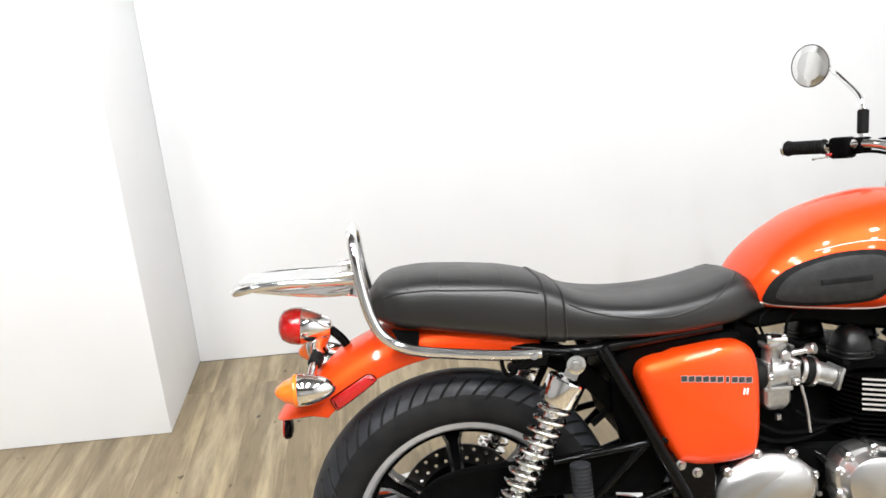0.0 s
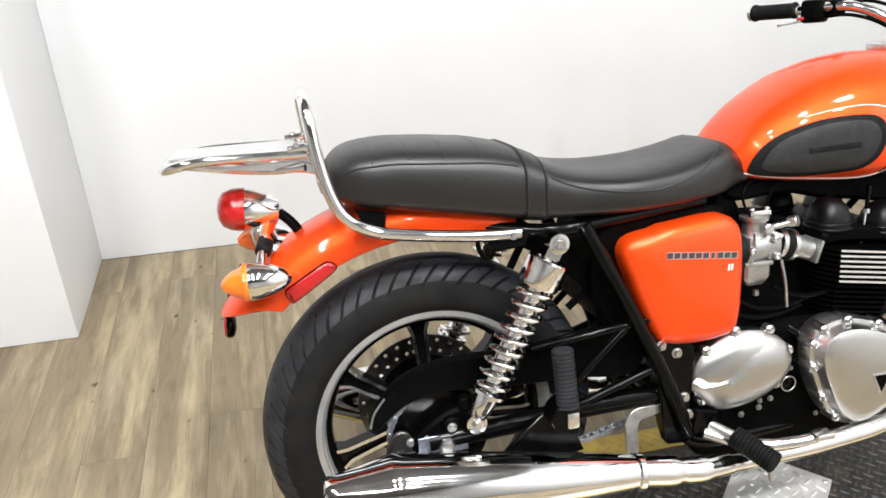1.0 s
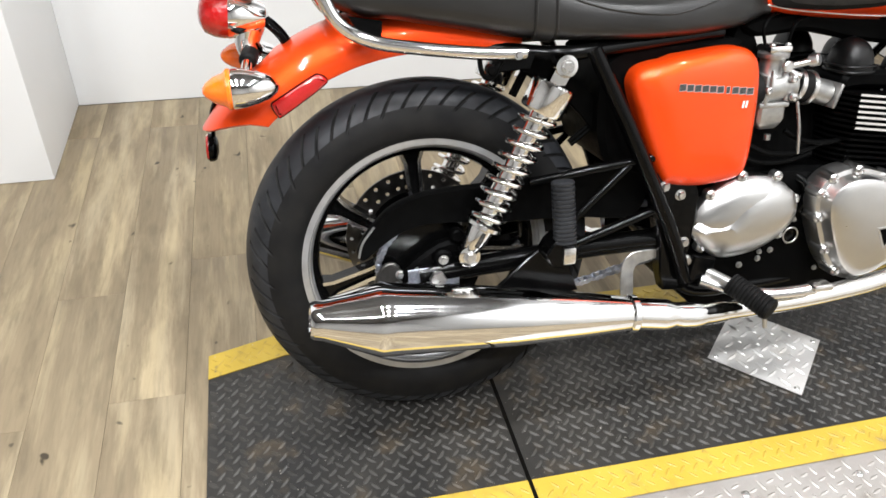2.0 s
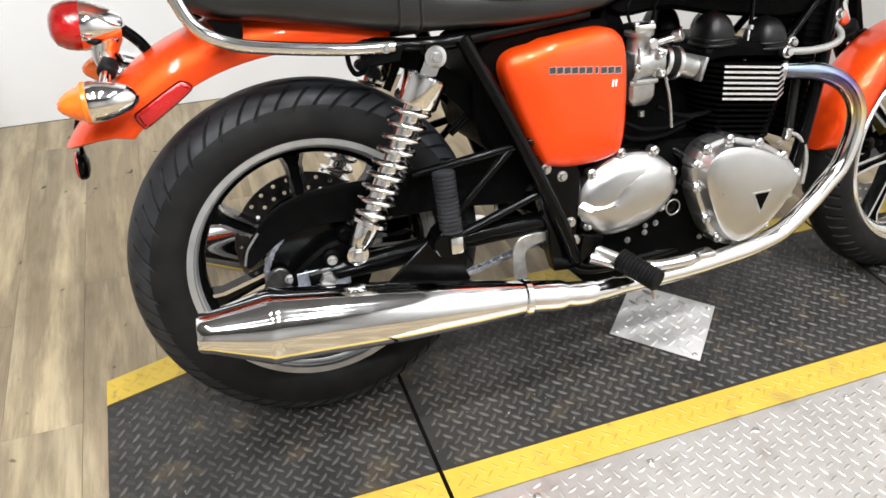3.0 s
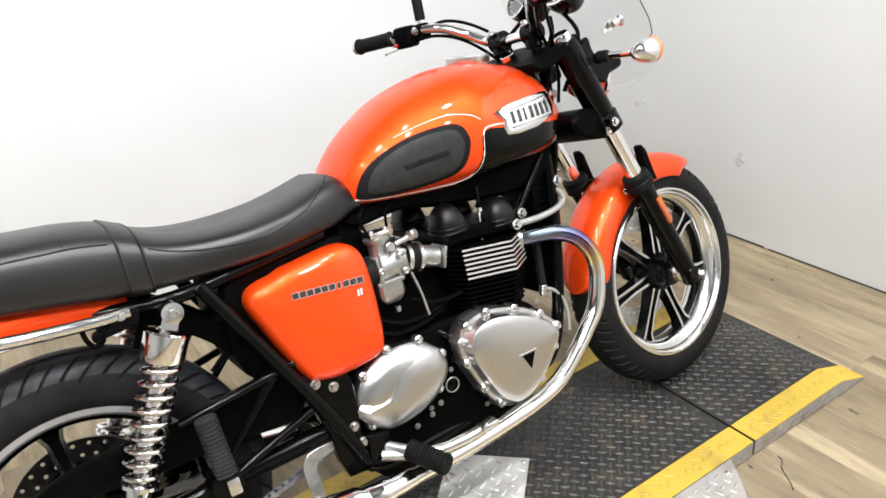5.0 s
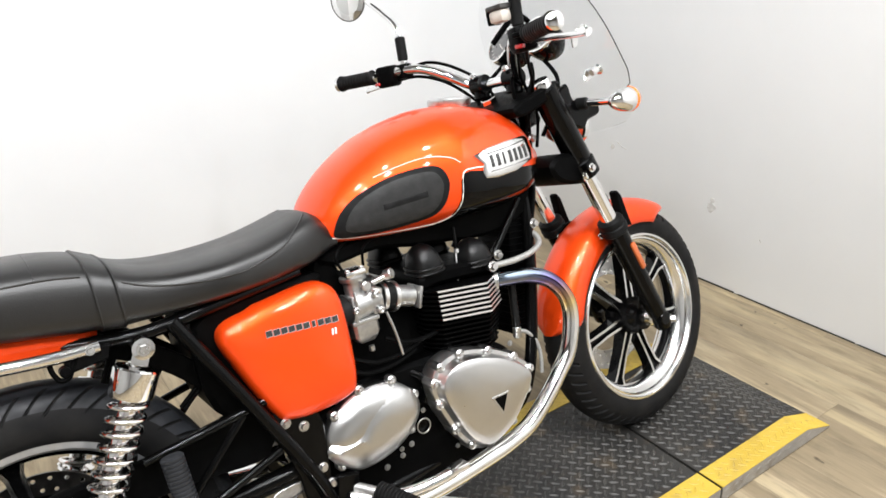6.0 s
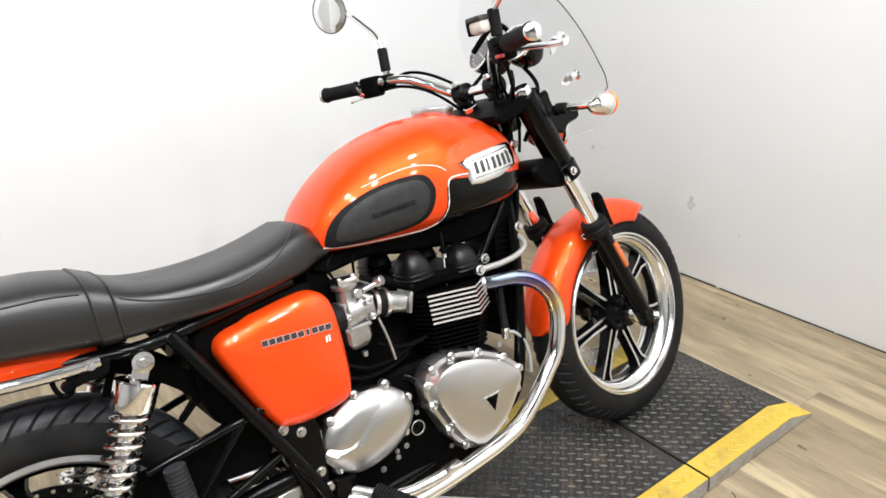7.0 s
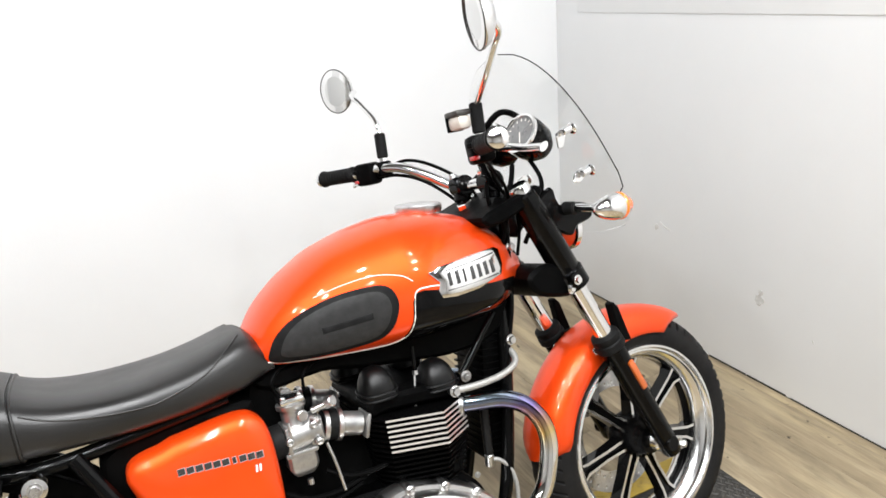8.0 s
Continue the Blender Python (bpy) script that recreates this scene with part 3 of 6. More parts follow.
def spoke(bright):
    """One spoke along x: a dark web between two ribs with machined faces."""
    web = loft([[Vector((x, y * w, z * d)) for y, z in ((-1, -1), (1, -1), (1, 1), (-1, 1))] for x, w, d in ((0.040, 0.013, 0.012), (0.11, 0.0095, 0.008), (0.175, 0.011, 0.008), (0.197, 0.016, 0.012))])
    out = [web]
    for s in (-1, 1):
        line = [(0.040, s * 0.0125), (0.11, s * 0.0100), (0.175, s * 0.0125), (0.198, s * 0.021)]
        rib = loft([[Vector((x, y + a * 0.0034, z * d)) for a, z in ((-1, -1), (1, -1), (1, 1), (-1, 1))] for (x, y), d in zip(line, (0.019, 0.0155, 0.0155, 0.020))])
        rib.s = [0] * len(rib.f)
        for i, f in enumerate(rib.f):
            zs = [rib.v[q].z for q in f]
            if len(f) == 4 and (min(zs) > 0 or max(zs) < 0):
                rib.s[i] = 1
        out.append(rib)
    return join(out)


def drilled(r0, r1, h, n):
    """A brake disc about z with a ring of holes in each cell."""
    g = G()
    rows = 2
    for i in range(n):
        for j in range(rows):
            a0, a1 = 2 * math.pi * i / n, 2 * math.pi * (i + 1) / n
            q0, q1 = r0 + (r1 - r0) * j / rows, r0 + (r1 - r0) * (j + 1) / rows
            am, qm = (a0 + a1) / 2, (q0 + q1) / 2
            edge = [(q0, a0), (q0, am), (q0, a1), (qm, a1), (q1, a1), (q1, am), (q1, a0), (qm, a0)]
            hole = (i + j) % 2 == 0
            if not hole:
                k = len(g.v)
                for z in (h, -h):
                    for q, a in (edge[0], edge[2], edge[4], edge[6]):
                        g.v.append(Vector((q * math.cos(a), q * math.sin(a), z)))
                g.f += [(k, k + 1, k + 2, k + 3), (k + 7, k + 6, k + 5, k + 4), (k, k + 4, k + 5, k + 1), (k + 2, k + 6, k + 7, k + 3)]
                continue
            k = len(g.v)
            c = Vector((qm * math.cos(am), qm * math.sin(am), 0))
            er, et = Vector((math.cos(am), math.sin(am), 0)), Vector((-math.sin(am), math.cos(am), 0))
            for z in (h, -h):
                for q, a in edge:
                    g.v.append(Vector((q * math.cos(a), q * math.sin(a), z)))
                for t in range(8):
                    b = radians(225 + 45 * t)
                    g.v.append(c + er * 0.0042 * math.sin(b) + et * 0.0042 * math.cos(b) + Vector((0, 0, z)))
            for t in range(8):
                u = (t + 1) % 8
                g.f.append((k + t, k + u, k + 8 + u, k + 8 + t))
                g.f.append((k + 16 + u, k + 16 + t, k + 24 + t, k + 24 + u))
                g.f.append((k + 8 + t, k + 8 + u, k + 24 + u, k + 24 + t))
            g.f += [(k, k + 16, k + 17, k + 1), (k + 1, k + 17, k + 18, k + 2), (k + 4, k + 20, k + 21, k + 5), (k + 5, k + 21, k + 22, k + 6)]
    seen, keep, index = {}, [], []
    for p in g.v:
        key = (round(p.x * 20000), round(p.y * 20000), round(p.z * 20000))
        if key not in seen:
            seen[key] = len(keep)
            keep.append(p)
        index.append(seen[key])
    g.v = keep
    g.f = [tuple(index[i] for i in f) for f in g.f]
    g.s = [0] * len(g.f)
    return g


def wheel(name, at, R, hw, bright, phase, period, cut, steered, label):
    m = turn(at, (0, -1, 0), (1, 0, 0))
    if steered:
        m = STEER @ m
    hub = lathe([(0.020, 0.062), (0.034, 0.060), (0.038, 0.045), (0.050, 0.030), (0.052, -0.030), (0.038, -0.045), (0.034, -0.060), (0.020, -0.062)], 32)
    w = part(name, hub.xf(m), "black", bike, label)
    k_rim = 0.955 if bright else 1.0
    narrow = Matrix.Diagonal((k_rim, k_rim, 1, 1))
    part("rim", rim(bright).xf(m @ narrow), ["black_paint", "rim_polish" if bright else "rim_satin"], w, "black cast rim with a polished lip")
    part("tyre", tyre(R, 0.214 * k_rim, hw, 720, period, cut, 0.0065 if steered else 0.0045, steered).xf(m), ["rubber", "rubber" if steered else "tread_rubber"], w, "black rubber tyre with slanting grooves", 30)
    one = spoke(bright)
    for k in range(7):
        part("spoke", one.xf(m @ narrow @ Matrix.Rotation(radians(phase + k * 360 / 7), 4, "Z")), ["black_paint", "polished"], w)
    return w, m


AX_R, AX_F = Vector((0, 0, 0.320)), Vector((1.424, 0, 0.293))
rear_wheel, MR = wheel("rear_wheel", AX_R, 0.320, 0.066, False, 95, 13, 2, False, "black seven-spoke cast rear wheel")
front_wheel, MF = wheel("front_wheel", AX_F, 0.293, 0.056, True, 85, 12, 3, True, "black seven-spoke cast front wheel with a machined rim")
part("brake_disc", drilled(0.092, 0.134, 0.0025, 56).xf(MR @ Matrix.Translation((0, 0, -0.072))), "disc", rear_wheel, "drilled steel brake disc")
part("disc_carrier", lathe([(0.03, -0.064), (0.094, -0.070), (0.094, -0.074), (0.03, -0.076)], 32).xf(MR), "black", rear_wheel)
part("sprocket", lathe([(0.03, 0.076), (0.092, 0.076), (0.092, 0.083), (0.03, 0.083)], 43).xf(MR), "black", rear_wheel)
part("brake_disc", drilled(0.105, 0.155, 0.0025, 64).xf(MF @ Matrix.Translation((0, 0, -0.066))), "steel", front_wheel, "drilled steel brake disc")
part("axle_nut", lathe([(0.019, 0.062), (0.019, 0.074), (0.024, 0.076), (0.024, 0.092), (0.020, 0.096), (0.008, 0.097)], 24).xf(MF), "chrome", front_wheel)

# seat
SEAT_TOP = [(-0.168, 0.800), (-0.152, 0.840), (-0.118, 0.862), (-0.05, 0.868), (0.03, 0.862), (0.11, 0.853), (0.17, 0.838), (0.205, 0.818), (0.24, 0.801), (0.29, 0.790), (0.34, 0.785), (0.39, 0.784), (0.45, 0.788), (0.50, 0.797), (0.54, 0.808), (0.575, 0.815), (0.600, 0.797), (0.614, 0.752)]
SEAT_LOW = [(-0.168, 0.785), (-0.15, 0.772), (-0.11, 0.753), (-0.057, 0.747), (0.036, 0.730), (0.133, 0.711), (0.2, 0.702), (0.34, 0.697), (0.45, 0.697), (0.55, 0.703), (0.614, 0.722)]
SEAT_W = [(-0.168, 0.055), (-0.15, 0.092), (-0.10, 0.118), (0.0, 0.127), (0.15, 0.128), (0.25, 0.132), (0.38, 0.136), (0.48, 0.126), (0.56, 0.108), (0.614, 0.080)]


def lerp(table, x):
    if x <= table[0][0]:
        return table[0][1]
    for (a, p), (b, q) in zip(table, table[1:]):
        if x <= b:
            t = (x - a) / (b - a)
            return p + (q - p) * t
    return table[-1][1]


def smooth_lerp(table, x, w=0.012):
    return sum(lerp(table, x + d * w) for d in (-1.5, -1, -0.5, 0, 0.5, 1, 1.5)) / 7


def seat_ring(x, grow=0.0, n=40):
    top, low, w = smooth_lerp(SEAT_TOP, x) - 0.010 + grow, smooth_lerp(SEAT_LOW, x) - grow, smooth_lerp(SEAT_W, x) + grow
    zc, h = (top + low) / 2, (top - low) / 2
    ring = []
    for k in range(n):
        a = 2 * math.pi * k / n
        c, s = math.cos(a), math.sin(a)
        e = 0.62 if s > 0 else 0.42
        y = w * math.copysign(abs(c) ** (0.52 if s > 0 else 0.36), c)
        y *= 1 - 0.06 * max(0, s)
        ring.append(Vector((x, y, zc + h * math.copysign(abs(s) ** e, s))))
    return ring


xs = [-0.168 + 0.782 * k / 64 for k in range(65)]
seat = bp("seat", loft([seat_ring(x) for x in xs]), "vinyl", None, "black vinyl dual seat with piping and a strap", 60)


def seat_side(x, z, out=0.0):
    top, low, w = smooth_lerp(SEAT_TOP, x) - 0.010, smooth_lerp(SEAT_LOW, x), smooth_lerp(SEAT_W, x)
    zc, h = (top + low) / 2, (top - low) / 2
    s = max(-1, min(1, (z - zc) / h))
    t = abs(s) ** (1 / (0.62 if s > 0 else 0.42))
    c = math.sqrt(max(0, 1 - t * t))
    return Vector((x, -(w * c ** (0.52 if s > 0 else 0.36) * (1 - 0.06 * max(0, t if s > 0 else 0)) + out), z))


for s in (1, -1):
    for x0, x1 in ((-0.13, 0.158), (0.214, 0.565)):
        pts = []
        for k in range(25):
            x = x0 + (x1 - x0) * k / 24
            drop = 0.036 + 0.004 * math.sin(math.pi * k / 24) if x0 < 0 else lerp([(0, 0.034), (0.55, 0.046), (0.8, 0.036), (1, 0.013)], k / 24)
            pts.append(seat_side(x, smooth_lerp(SEAT_TOP, x) - drop, -0.0003))
        g = tube(pts, 0.0019, 6)
        bp("piping", g if s > 0 else mirrored(g), "vinyl", seat)
for x in (0.168, 0.202):
    bp("seat_seam", tube([p for p in seat_ring(x + 0.002, 0.0012)], 0.0028, 6, closed=True), "vinyl", seat)
for x in (-0.085, -0.025, 0.035, 0.095):
    ring = [p for p in seat_ring(x, -0.0004, 60) if p.z > smooth_lerp(SEAT_TOP, x) - 0.038]
    ring.sort(key=lambda p: p.y)
    bp("cross_seam", tube(ring, 0.0010, 6), "vinyl", seat)
for s in (-1, 1):
    bp("seat_pan", slab([(-0.120, 0.757), (-0.070, 0.748), (-0.074, 0.716), (-0.100, 0.718)], s * 0.092, s * 0.116, 0.003), "plastic", seat)
bp("seat_strap", loft([seat_ring(x, 0.003) for x in (0.170, 0.178, 0.192, 0.200)]), "vinyl", seat, "black vinyl strap across the seat")

# fuel tank
T_TOP = [(0.574, 0.768), (0.592, 0.800), (0.611, 0.828), (0.664, 0.871), (0.735, 0.910), (0.81, 0.931), (0.885, 0.942), (0.965, 0.938), (1.053, 0.912), (1.12, 0.868), (1.155, 0.825), (1.17, 0.800)]
T_LOW = [(0.574, 0.740), (0.61, 0.722), (0.70, 0.710), (0.80, 0.701), (0.88, 0.699), (0.97, 0.699), (1.06, 0.706), (1.12, 0.725), (1.17, 0.765)]
T_W = [(0.574, 0.055), (0.59, 0.084), (0.63, 0.108), (0.70, 0.133), (0.80, 0.155), (0.90, 0.170), (0.98, 0.172), (1.04, 0.160), (1.085, 0.132), (1.12, 0.092), (1.15, 0.055), (1.17, 0.034)]


def tank_dims(x):
    top, low, w = smooth_lerp(T_TOP, x), smooth_lerp(T_LOW, x), smooth_lerp(T_W, x)
    return top, low, w, low + (top - low) * 0.34


def tank_y(x, z):
    """Half the tank's width at x and height z."""
    top, low, w, mid = tank_dims(x)
    s = (z - mid) / (top - mid) if z > mid else (mid - z) / (mid - low)
    s = max(0.0, min(0.999, s))
    return w * ((1 - s ** 2.3) ** (1 / 2.3) if z > mid else (1 - s ** 2.6) ** (1 / 2.6))


def tank_ring(x, n=48):
    top, low, w, mid = tank_dims(x)
    ring = []
    for k in range(n):
        a = 2 * math.pi * k / n
        c, s = math.cos(a), math.sin(a)
        if s >= 0:
            ring.append(Vector((x, w * math.copysign(abs(c) ** (2 / 2.3), c), mid + (top - mid) * s ** (2 / 2.3))))
        else:
            e = 2 / 2.6
            ring.append(Vector((x, w * math.copysign(abs(c) ** e, c), mid - (mid - low) * abs(s) ** e)))
    return ring


tank = bp("fuel_tank", loft([tank_ring(0.574 + 0.596 * k / 60) for k in range(61)]), "orange", None, "glossy orange fuel tank with a black lower panel", 60)


def on_tank(x, z, out):
    e = 0.002
    y = tank_y(x, z)
    dx = (tank_y(x + e, z) - tank_y(x - e, z)) / (2 * e)
    dz = (tank_y(x, z + e) - tank_y(x, z - e)) / (2 * e)
    nrm = Vector((-dx, 1, -dz)).normalized()
    p = Vector((x, y, z)) + nrm * out
    return Vector((p.x, -p.y, p.z))


def patch(outline, out, edge, soft=0.0, rings=7):
    """A sheet that follows the tank's side, its rim turned down to the paint."""
    cx, cz = sum(p[0] for p in outline) / len(outline), sum(p[1] for p in outline) / len(outline)
    if area2(outline) < 0:
        outline = list(reversed(outline))
    rr = [[on_tank(x, z, -0.001) for x, z in outline], [on_tank(x, z, edge) for x, z in outline]]
    for k in range(rings):
        t = 1 - (k + (0.35 if k == 0 else 0.8)) / rings * 0.97
        t = max(t, 0.02)
        o = edge + (out - edge) * min(1, (1 - t) / max(soft, 0.05))
        rr.append([on_tank(cx + (x - cx) * t, cz + (z - cz) * t, o) for x, z in outline])
    return loft(rr)


def both(name, g, material, parent, label=""):
    bp(name, g, material, parent, label)
    bp(name, mirrored(g), material, parent, label)


PAD = smooth2([(0.606, 0.752), (0.623, 0.784), (0.660, 0.811), (0.725, 0.832), (0.795, 0.837), (0.828, 0.829), (0.840, 0.803), (0.834, 0.776), (0.817, 0.751), (0.785, 0.737), (0.70, 0.733), (0.637, 0.737), (0.613, 0.742)], 4)
both("knee_pad", patch(PAD, 0.0045, 0.0030, 0.15), "grip_rubber", tank, "black ribbed rubber knee pad")
PADI = [(0.728 + (x - 0.725) * 0.85, 0.783 + (z - 0.783) * 0.82) for x, z in PAD]
both("pad_mark", patch([(0.700, 0.774), (0.790, 0.780), (0.790, 0.791), (0.700, 0.785)], 0.0070, 0.0066, 0.1, 3), "grip_rubber", tank)
both("pad_ridge", patch(PADI, 0.0062, 0.0052, 0.1), "pad_rubber", tank)
PANEL = [(0.874, 0.806), (0.93, 0.800), (1.00, 0.790), (1.06, 0.782), (1.105, 0.775), (1.125, 0.765), (1.120, 0.740), (1.08, 0.718), (1.00, 0.707), (0.92, 0.705), (0.86, 0.706), (0.826, 0.709), (0.845, 0.725), (0.860, 0.755)]
both("lower_panel", patch(smooth2(PANEL, 3), 0.0020, 0.0018, 0.1, 12), "black_paint", tank, "gloss black painted lower tank panel")


def stripe_on(points, r=0.0015, n=6):
    return tube([on_tank(p.x, p.z, 0.0006) for p in curve([(x, 0, z) for x, z in points], n)], r, 6)


both("pinstripe", stripe_on([(0.604, 0.741), (0.65, 0.7315), (0.72, 0.7235), (0.79, 0.7175), (0.828, 0.7175), (0.850, 0.729), (0.863, 0.757), (0.874, 0.806), (0.90, 0.812), (0.93, 0.808)]), "white_line", tank, "cream hand-painted pinstripe")
both("pinstripe", stripe_on([(0.70, 0.838), (0.755, 0.849), (0.81, 0.853), (0.855, 0.843), (0.874, 0.829)], 0.0009), "white_line", tank)
BADGE = [(0.905, 0.835), (0.935, 0.842), (1.00, 0.846), (1.062, 0.845), (1.075, 0.838), (1.072, 0.812), (1.062, 0.795), (1.00, 0.784), (0.95, 0.782), (0.922, 0.786), (0.917, 0.800), (0.922, 0.815)]
both("tank_badge", patch(BADGE, 0.0060, 0.0040, 0.12), "chrome", tank, "chrome tank badge with a black emblem bar")
both("badge_edge", patch([(0.935, 0.8325), (1.050, 0.8375), (1.050, 0.8355), (0.935, 0.8305)], 0.0076, 0.0073, 0.1, 3), "letter", tank)
both("badge_edge", patch([(0.935, 0.7975), (1.050, 0.7990), (1.050, 0.7970), (0.935, 0.7955)], 0.0076, 0.0073, 0.1, 3), "letter", tank)
for k in range(7):
    x0 = 0.938 + k * 0.0160
    thin = 0.0040 if k == 2 else 0.0078
    both("badge_bar", patch([(x0 + 0.001, 0.8035), (x0 + thin, 0.8045), (x0 + thin, 0.8285), (x0 + 0.001, 0.827)], 0.0078, 0.0073, 0.1, 3), "letter", tank)
cap_at = Vector((0.980, 0.0, 0.9370))
cap = bp("filler_cap", lathe([(0.046, -0.006), (0.047, 0.002), (0.047, 0.010), (0.045, 0.0125), (0.036, 0.0132), (0.034, 0.0140), (0.001, 0.0150)], 36).xf(turn(cap_at, (0.10, -0.04, 1))), "rack_satin", tank, "round chrome filler cap")
bp("cap_rim", lathe([(0.0465, -0.004), (0.0483, 0.0), (0.0483, 0.0085), (0.0465, 0.0098)], 36, cap=False).xf(turn(cap_at, (0.10, -0.04, 1))), "steel", cap, "knurled steel rim")

# side covers
COVER = smooth2([(0.331, 0.650), (0.354, 0.673), (0.43, 0.682), (0.515, 0.689), (0.551, 0.676), (0.566, 0.64), (0.569, 0.56), (0.564, 0.485), (0.544, 0.457), (0.47, 0.449), (0.410, 0.459), (0.390, 0.482), (0.362, 0.545), (0.338, 0.612)], 4)
COVER = [(x + 0.006, z - 0.008 - (0.005 if x < 0.40 and z > 0.6 else 0.0)) for x, z in COVER]
cover_g = shell(COVER, [(0.0, -0.105), (0.0, -0.128), (0.002, -0.136), (0.006, -0.142), (0.013, -0.147), (0.026, -0.151), (0.05, -0.154), (0.08, -0.155)])
for mir in (False, True):
    side = bp("side_cover", mirrored(cover_g) if mir else cover_g, "orange", None, "glossy orange side cover with small lettering bars", 50)
    s = -1 if not mir else 1
    for k in range(10):
        x0 = 0.4175 + k * 0.0140
        z0 = 0.6245 - k * 0.0016
        wide = 0.0058 if k == 6 else 0.0112
        bp("letter_rim", box(wide + 0.0014, 0.0010, 0.0122, 0).xf(Matrix.Translation((x0 + 0.0004, s * 0.1554, z0 - 0.0003))), "letter_grey", side)
        bp("letter_bar", box(wide, 0.0010, 0.0104, 0).xf(Matrix.Translation((x0, s * 0.1557, z0))), "letter", side)
    for k in range(2):
        bp("pale_bar", box(0.0034, 0.0010, 0.0120, 0).xf(Matrix.Translation((0.5340 + 0.0062 * k, s * 0.1556, 0.588)) @ Matrix.Rotation(0.15, 4, "Y")), "letter_pale", side)

# rear mudguard, around the wheel
def fender(centre, r_side, r_top, hw, a0, a1, thick, n=40, m=14, tip=0.0, grow=0.0, crown=0.0, nose=0.0):
    rings = []
    for k in range(n + 1):
        t = k / n
        a = radians(a0 + (a1 - a0) * t)
        end = 1.0
        if tip:
            e = min(t, 1 - t) / 0.10
            end = math.sqrt(max(0.02, 1 - (1 - e) ** 2)) if e < 1 and t > 0.5 or e < 1 and tip > 1 else 1.0
        outer, inner = [], []
        for j in range(m + 1):
            b = math.pi * j / m
            y = -hw * math.copysign(abs(math.cos(b)) ** 0.8, math.cos(b)) * (0.25 + 0.75 * end)
            r = r_side + grow * t + (r_top - r_side) * math.sin(b) ** 0.72
            r0 = r - thick
            q = a + radians(crown) * (math.sin(b) - 0.5) * max(0.0, (t - 0.6) / 0.4) - radians(nose) * (math.sin(b) - 0.5) * max(0.0, 1 - t / 0.3)
            outer.append(centre + Vector((r * math.cos(q), y, r * math.sin(q))))
            inner.append(centre + Vector((r0 * math.cos(q), y * (1 - thick / hw), r0 * math.sin(q))))
        rings.append(outer + list(reversed(inner)))
    return loft(rings)


rear_fender = bp("rear_mudguard", fender(AX_R, 0.378, 0.446, 0.088, 67, 138.5, 0.004, 46, 14, 0.0, 0.0, 11), "orange", None, "glossy orange rear mudguard", 50)
refl = smooth2([(-0.246, 0.629), (-0.238, 0.612), (-0.228, 0.613), (-0.166, 0.653), (-0.159, 0.664), (-0.170, 0.671), (-0.182, 0.668), (-0.236, 0.637)], 3)
both("side_reflector", shell(refl, [(0, -0.070), (0, -0.092), (0.002, -0.094), (0.006, -0.0945)]), "red_lens", rear_fender, "red side reflector")
both("reflector_rim", shell(inset(refl, -0.0015), [(0, -0.070), (0, -0.0905), (0.001, -0.0915)]), "black", rear_fender)

# tail lamp, bracket and rear turn signals
tail = bp("tail_lamp", lathe([(0.006, -0.055), (0.018, -0.05), (0.026, -0.035), (0.034, -0.012), (0.037, 0.0), (0.038, 0.006)], 28).xf(turn((-0.291, 0.0, 0.758), (-1, 0, 0.10))), "chrome", None, "chrome-bodied tail lamp with a red lens")
bp("tail_lens", lathe([(0.037, 0.004), (0.0375, 0.015), (0.036, 0.028), (0.030, 0.042), (0.018, 0.050), (0.001, 0.053)], 28).xf(turn((-0.291, 0.0, 0.758), (-1, 0, 0.10))), "red_lens", tail, "domed red lens")
bp("lamp_bracket", tube(curve([(-0.262, 0, 0.742), (-0.272, 0, 0.715), (-0.262, 0, 0.690), (-0.240, 0, 0.680)], 5), [0.026, 0.026, 0.026, 0.025, 0.025, 0.024, 0.024, 0.024, 0.024, 0.024, 0.024, 0.024, 0.024, 0.024, 0.024, 0.024], 14, flat=0.6), "chrome", tail)
bp("lamp_neck", tube(curve([(-0.246, 0, 0.750), (-0.234, 0, 0.740), (-0.221, 0, 0.726), (-0.212, 0, 0.712)], 5), 0.009, 14), "black", tail)


def signal(at, way, name="turn_signal", steered=False, base=None, size=1.0):
    m = turn(at, way) @ Matrix.Scale(size, 4)
    if steered:
        m = STEER @ m
    body = part(name, lathe([(0.001, -0.058), (0.008, -0.055), (0.016, -0.045), (0.023, -0.028), (0.027, -0.010), (0.028, 0.004), (0.0265, 0.008)], 28).xf(m), "chrome", bike, "chrome bullet turn signal with an amber lens")
    part("lens", lathe([(0.0265, 0.006), (0.0285, 0.009), (0.0280, 0.013), (0.0235, 0.017), (0.0185, 0.030), (0.0105, 0.041), (0.0045, 0.0455), (0.001, 0.046)], 28).xf(m), "amber_lens", body, "amber lens")
    if base:
        g = tube(curve([Vector(at) + Vector(way).normalized() * -0.01, base], 4), 0.0085, 12)
        part("stalk", g.xf(STEER) if steered else g, "chrome", body)
        g = rod(Vector(base), Vector(base) + (Vector(base) - Vector(at)).normalized() * 0.03, 0.014, 14, 0.003)
        part("boot", g.xf(STEER) if steered else g, "grip_rubber", body)
    return body


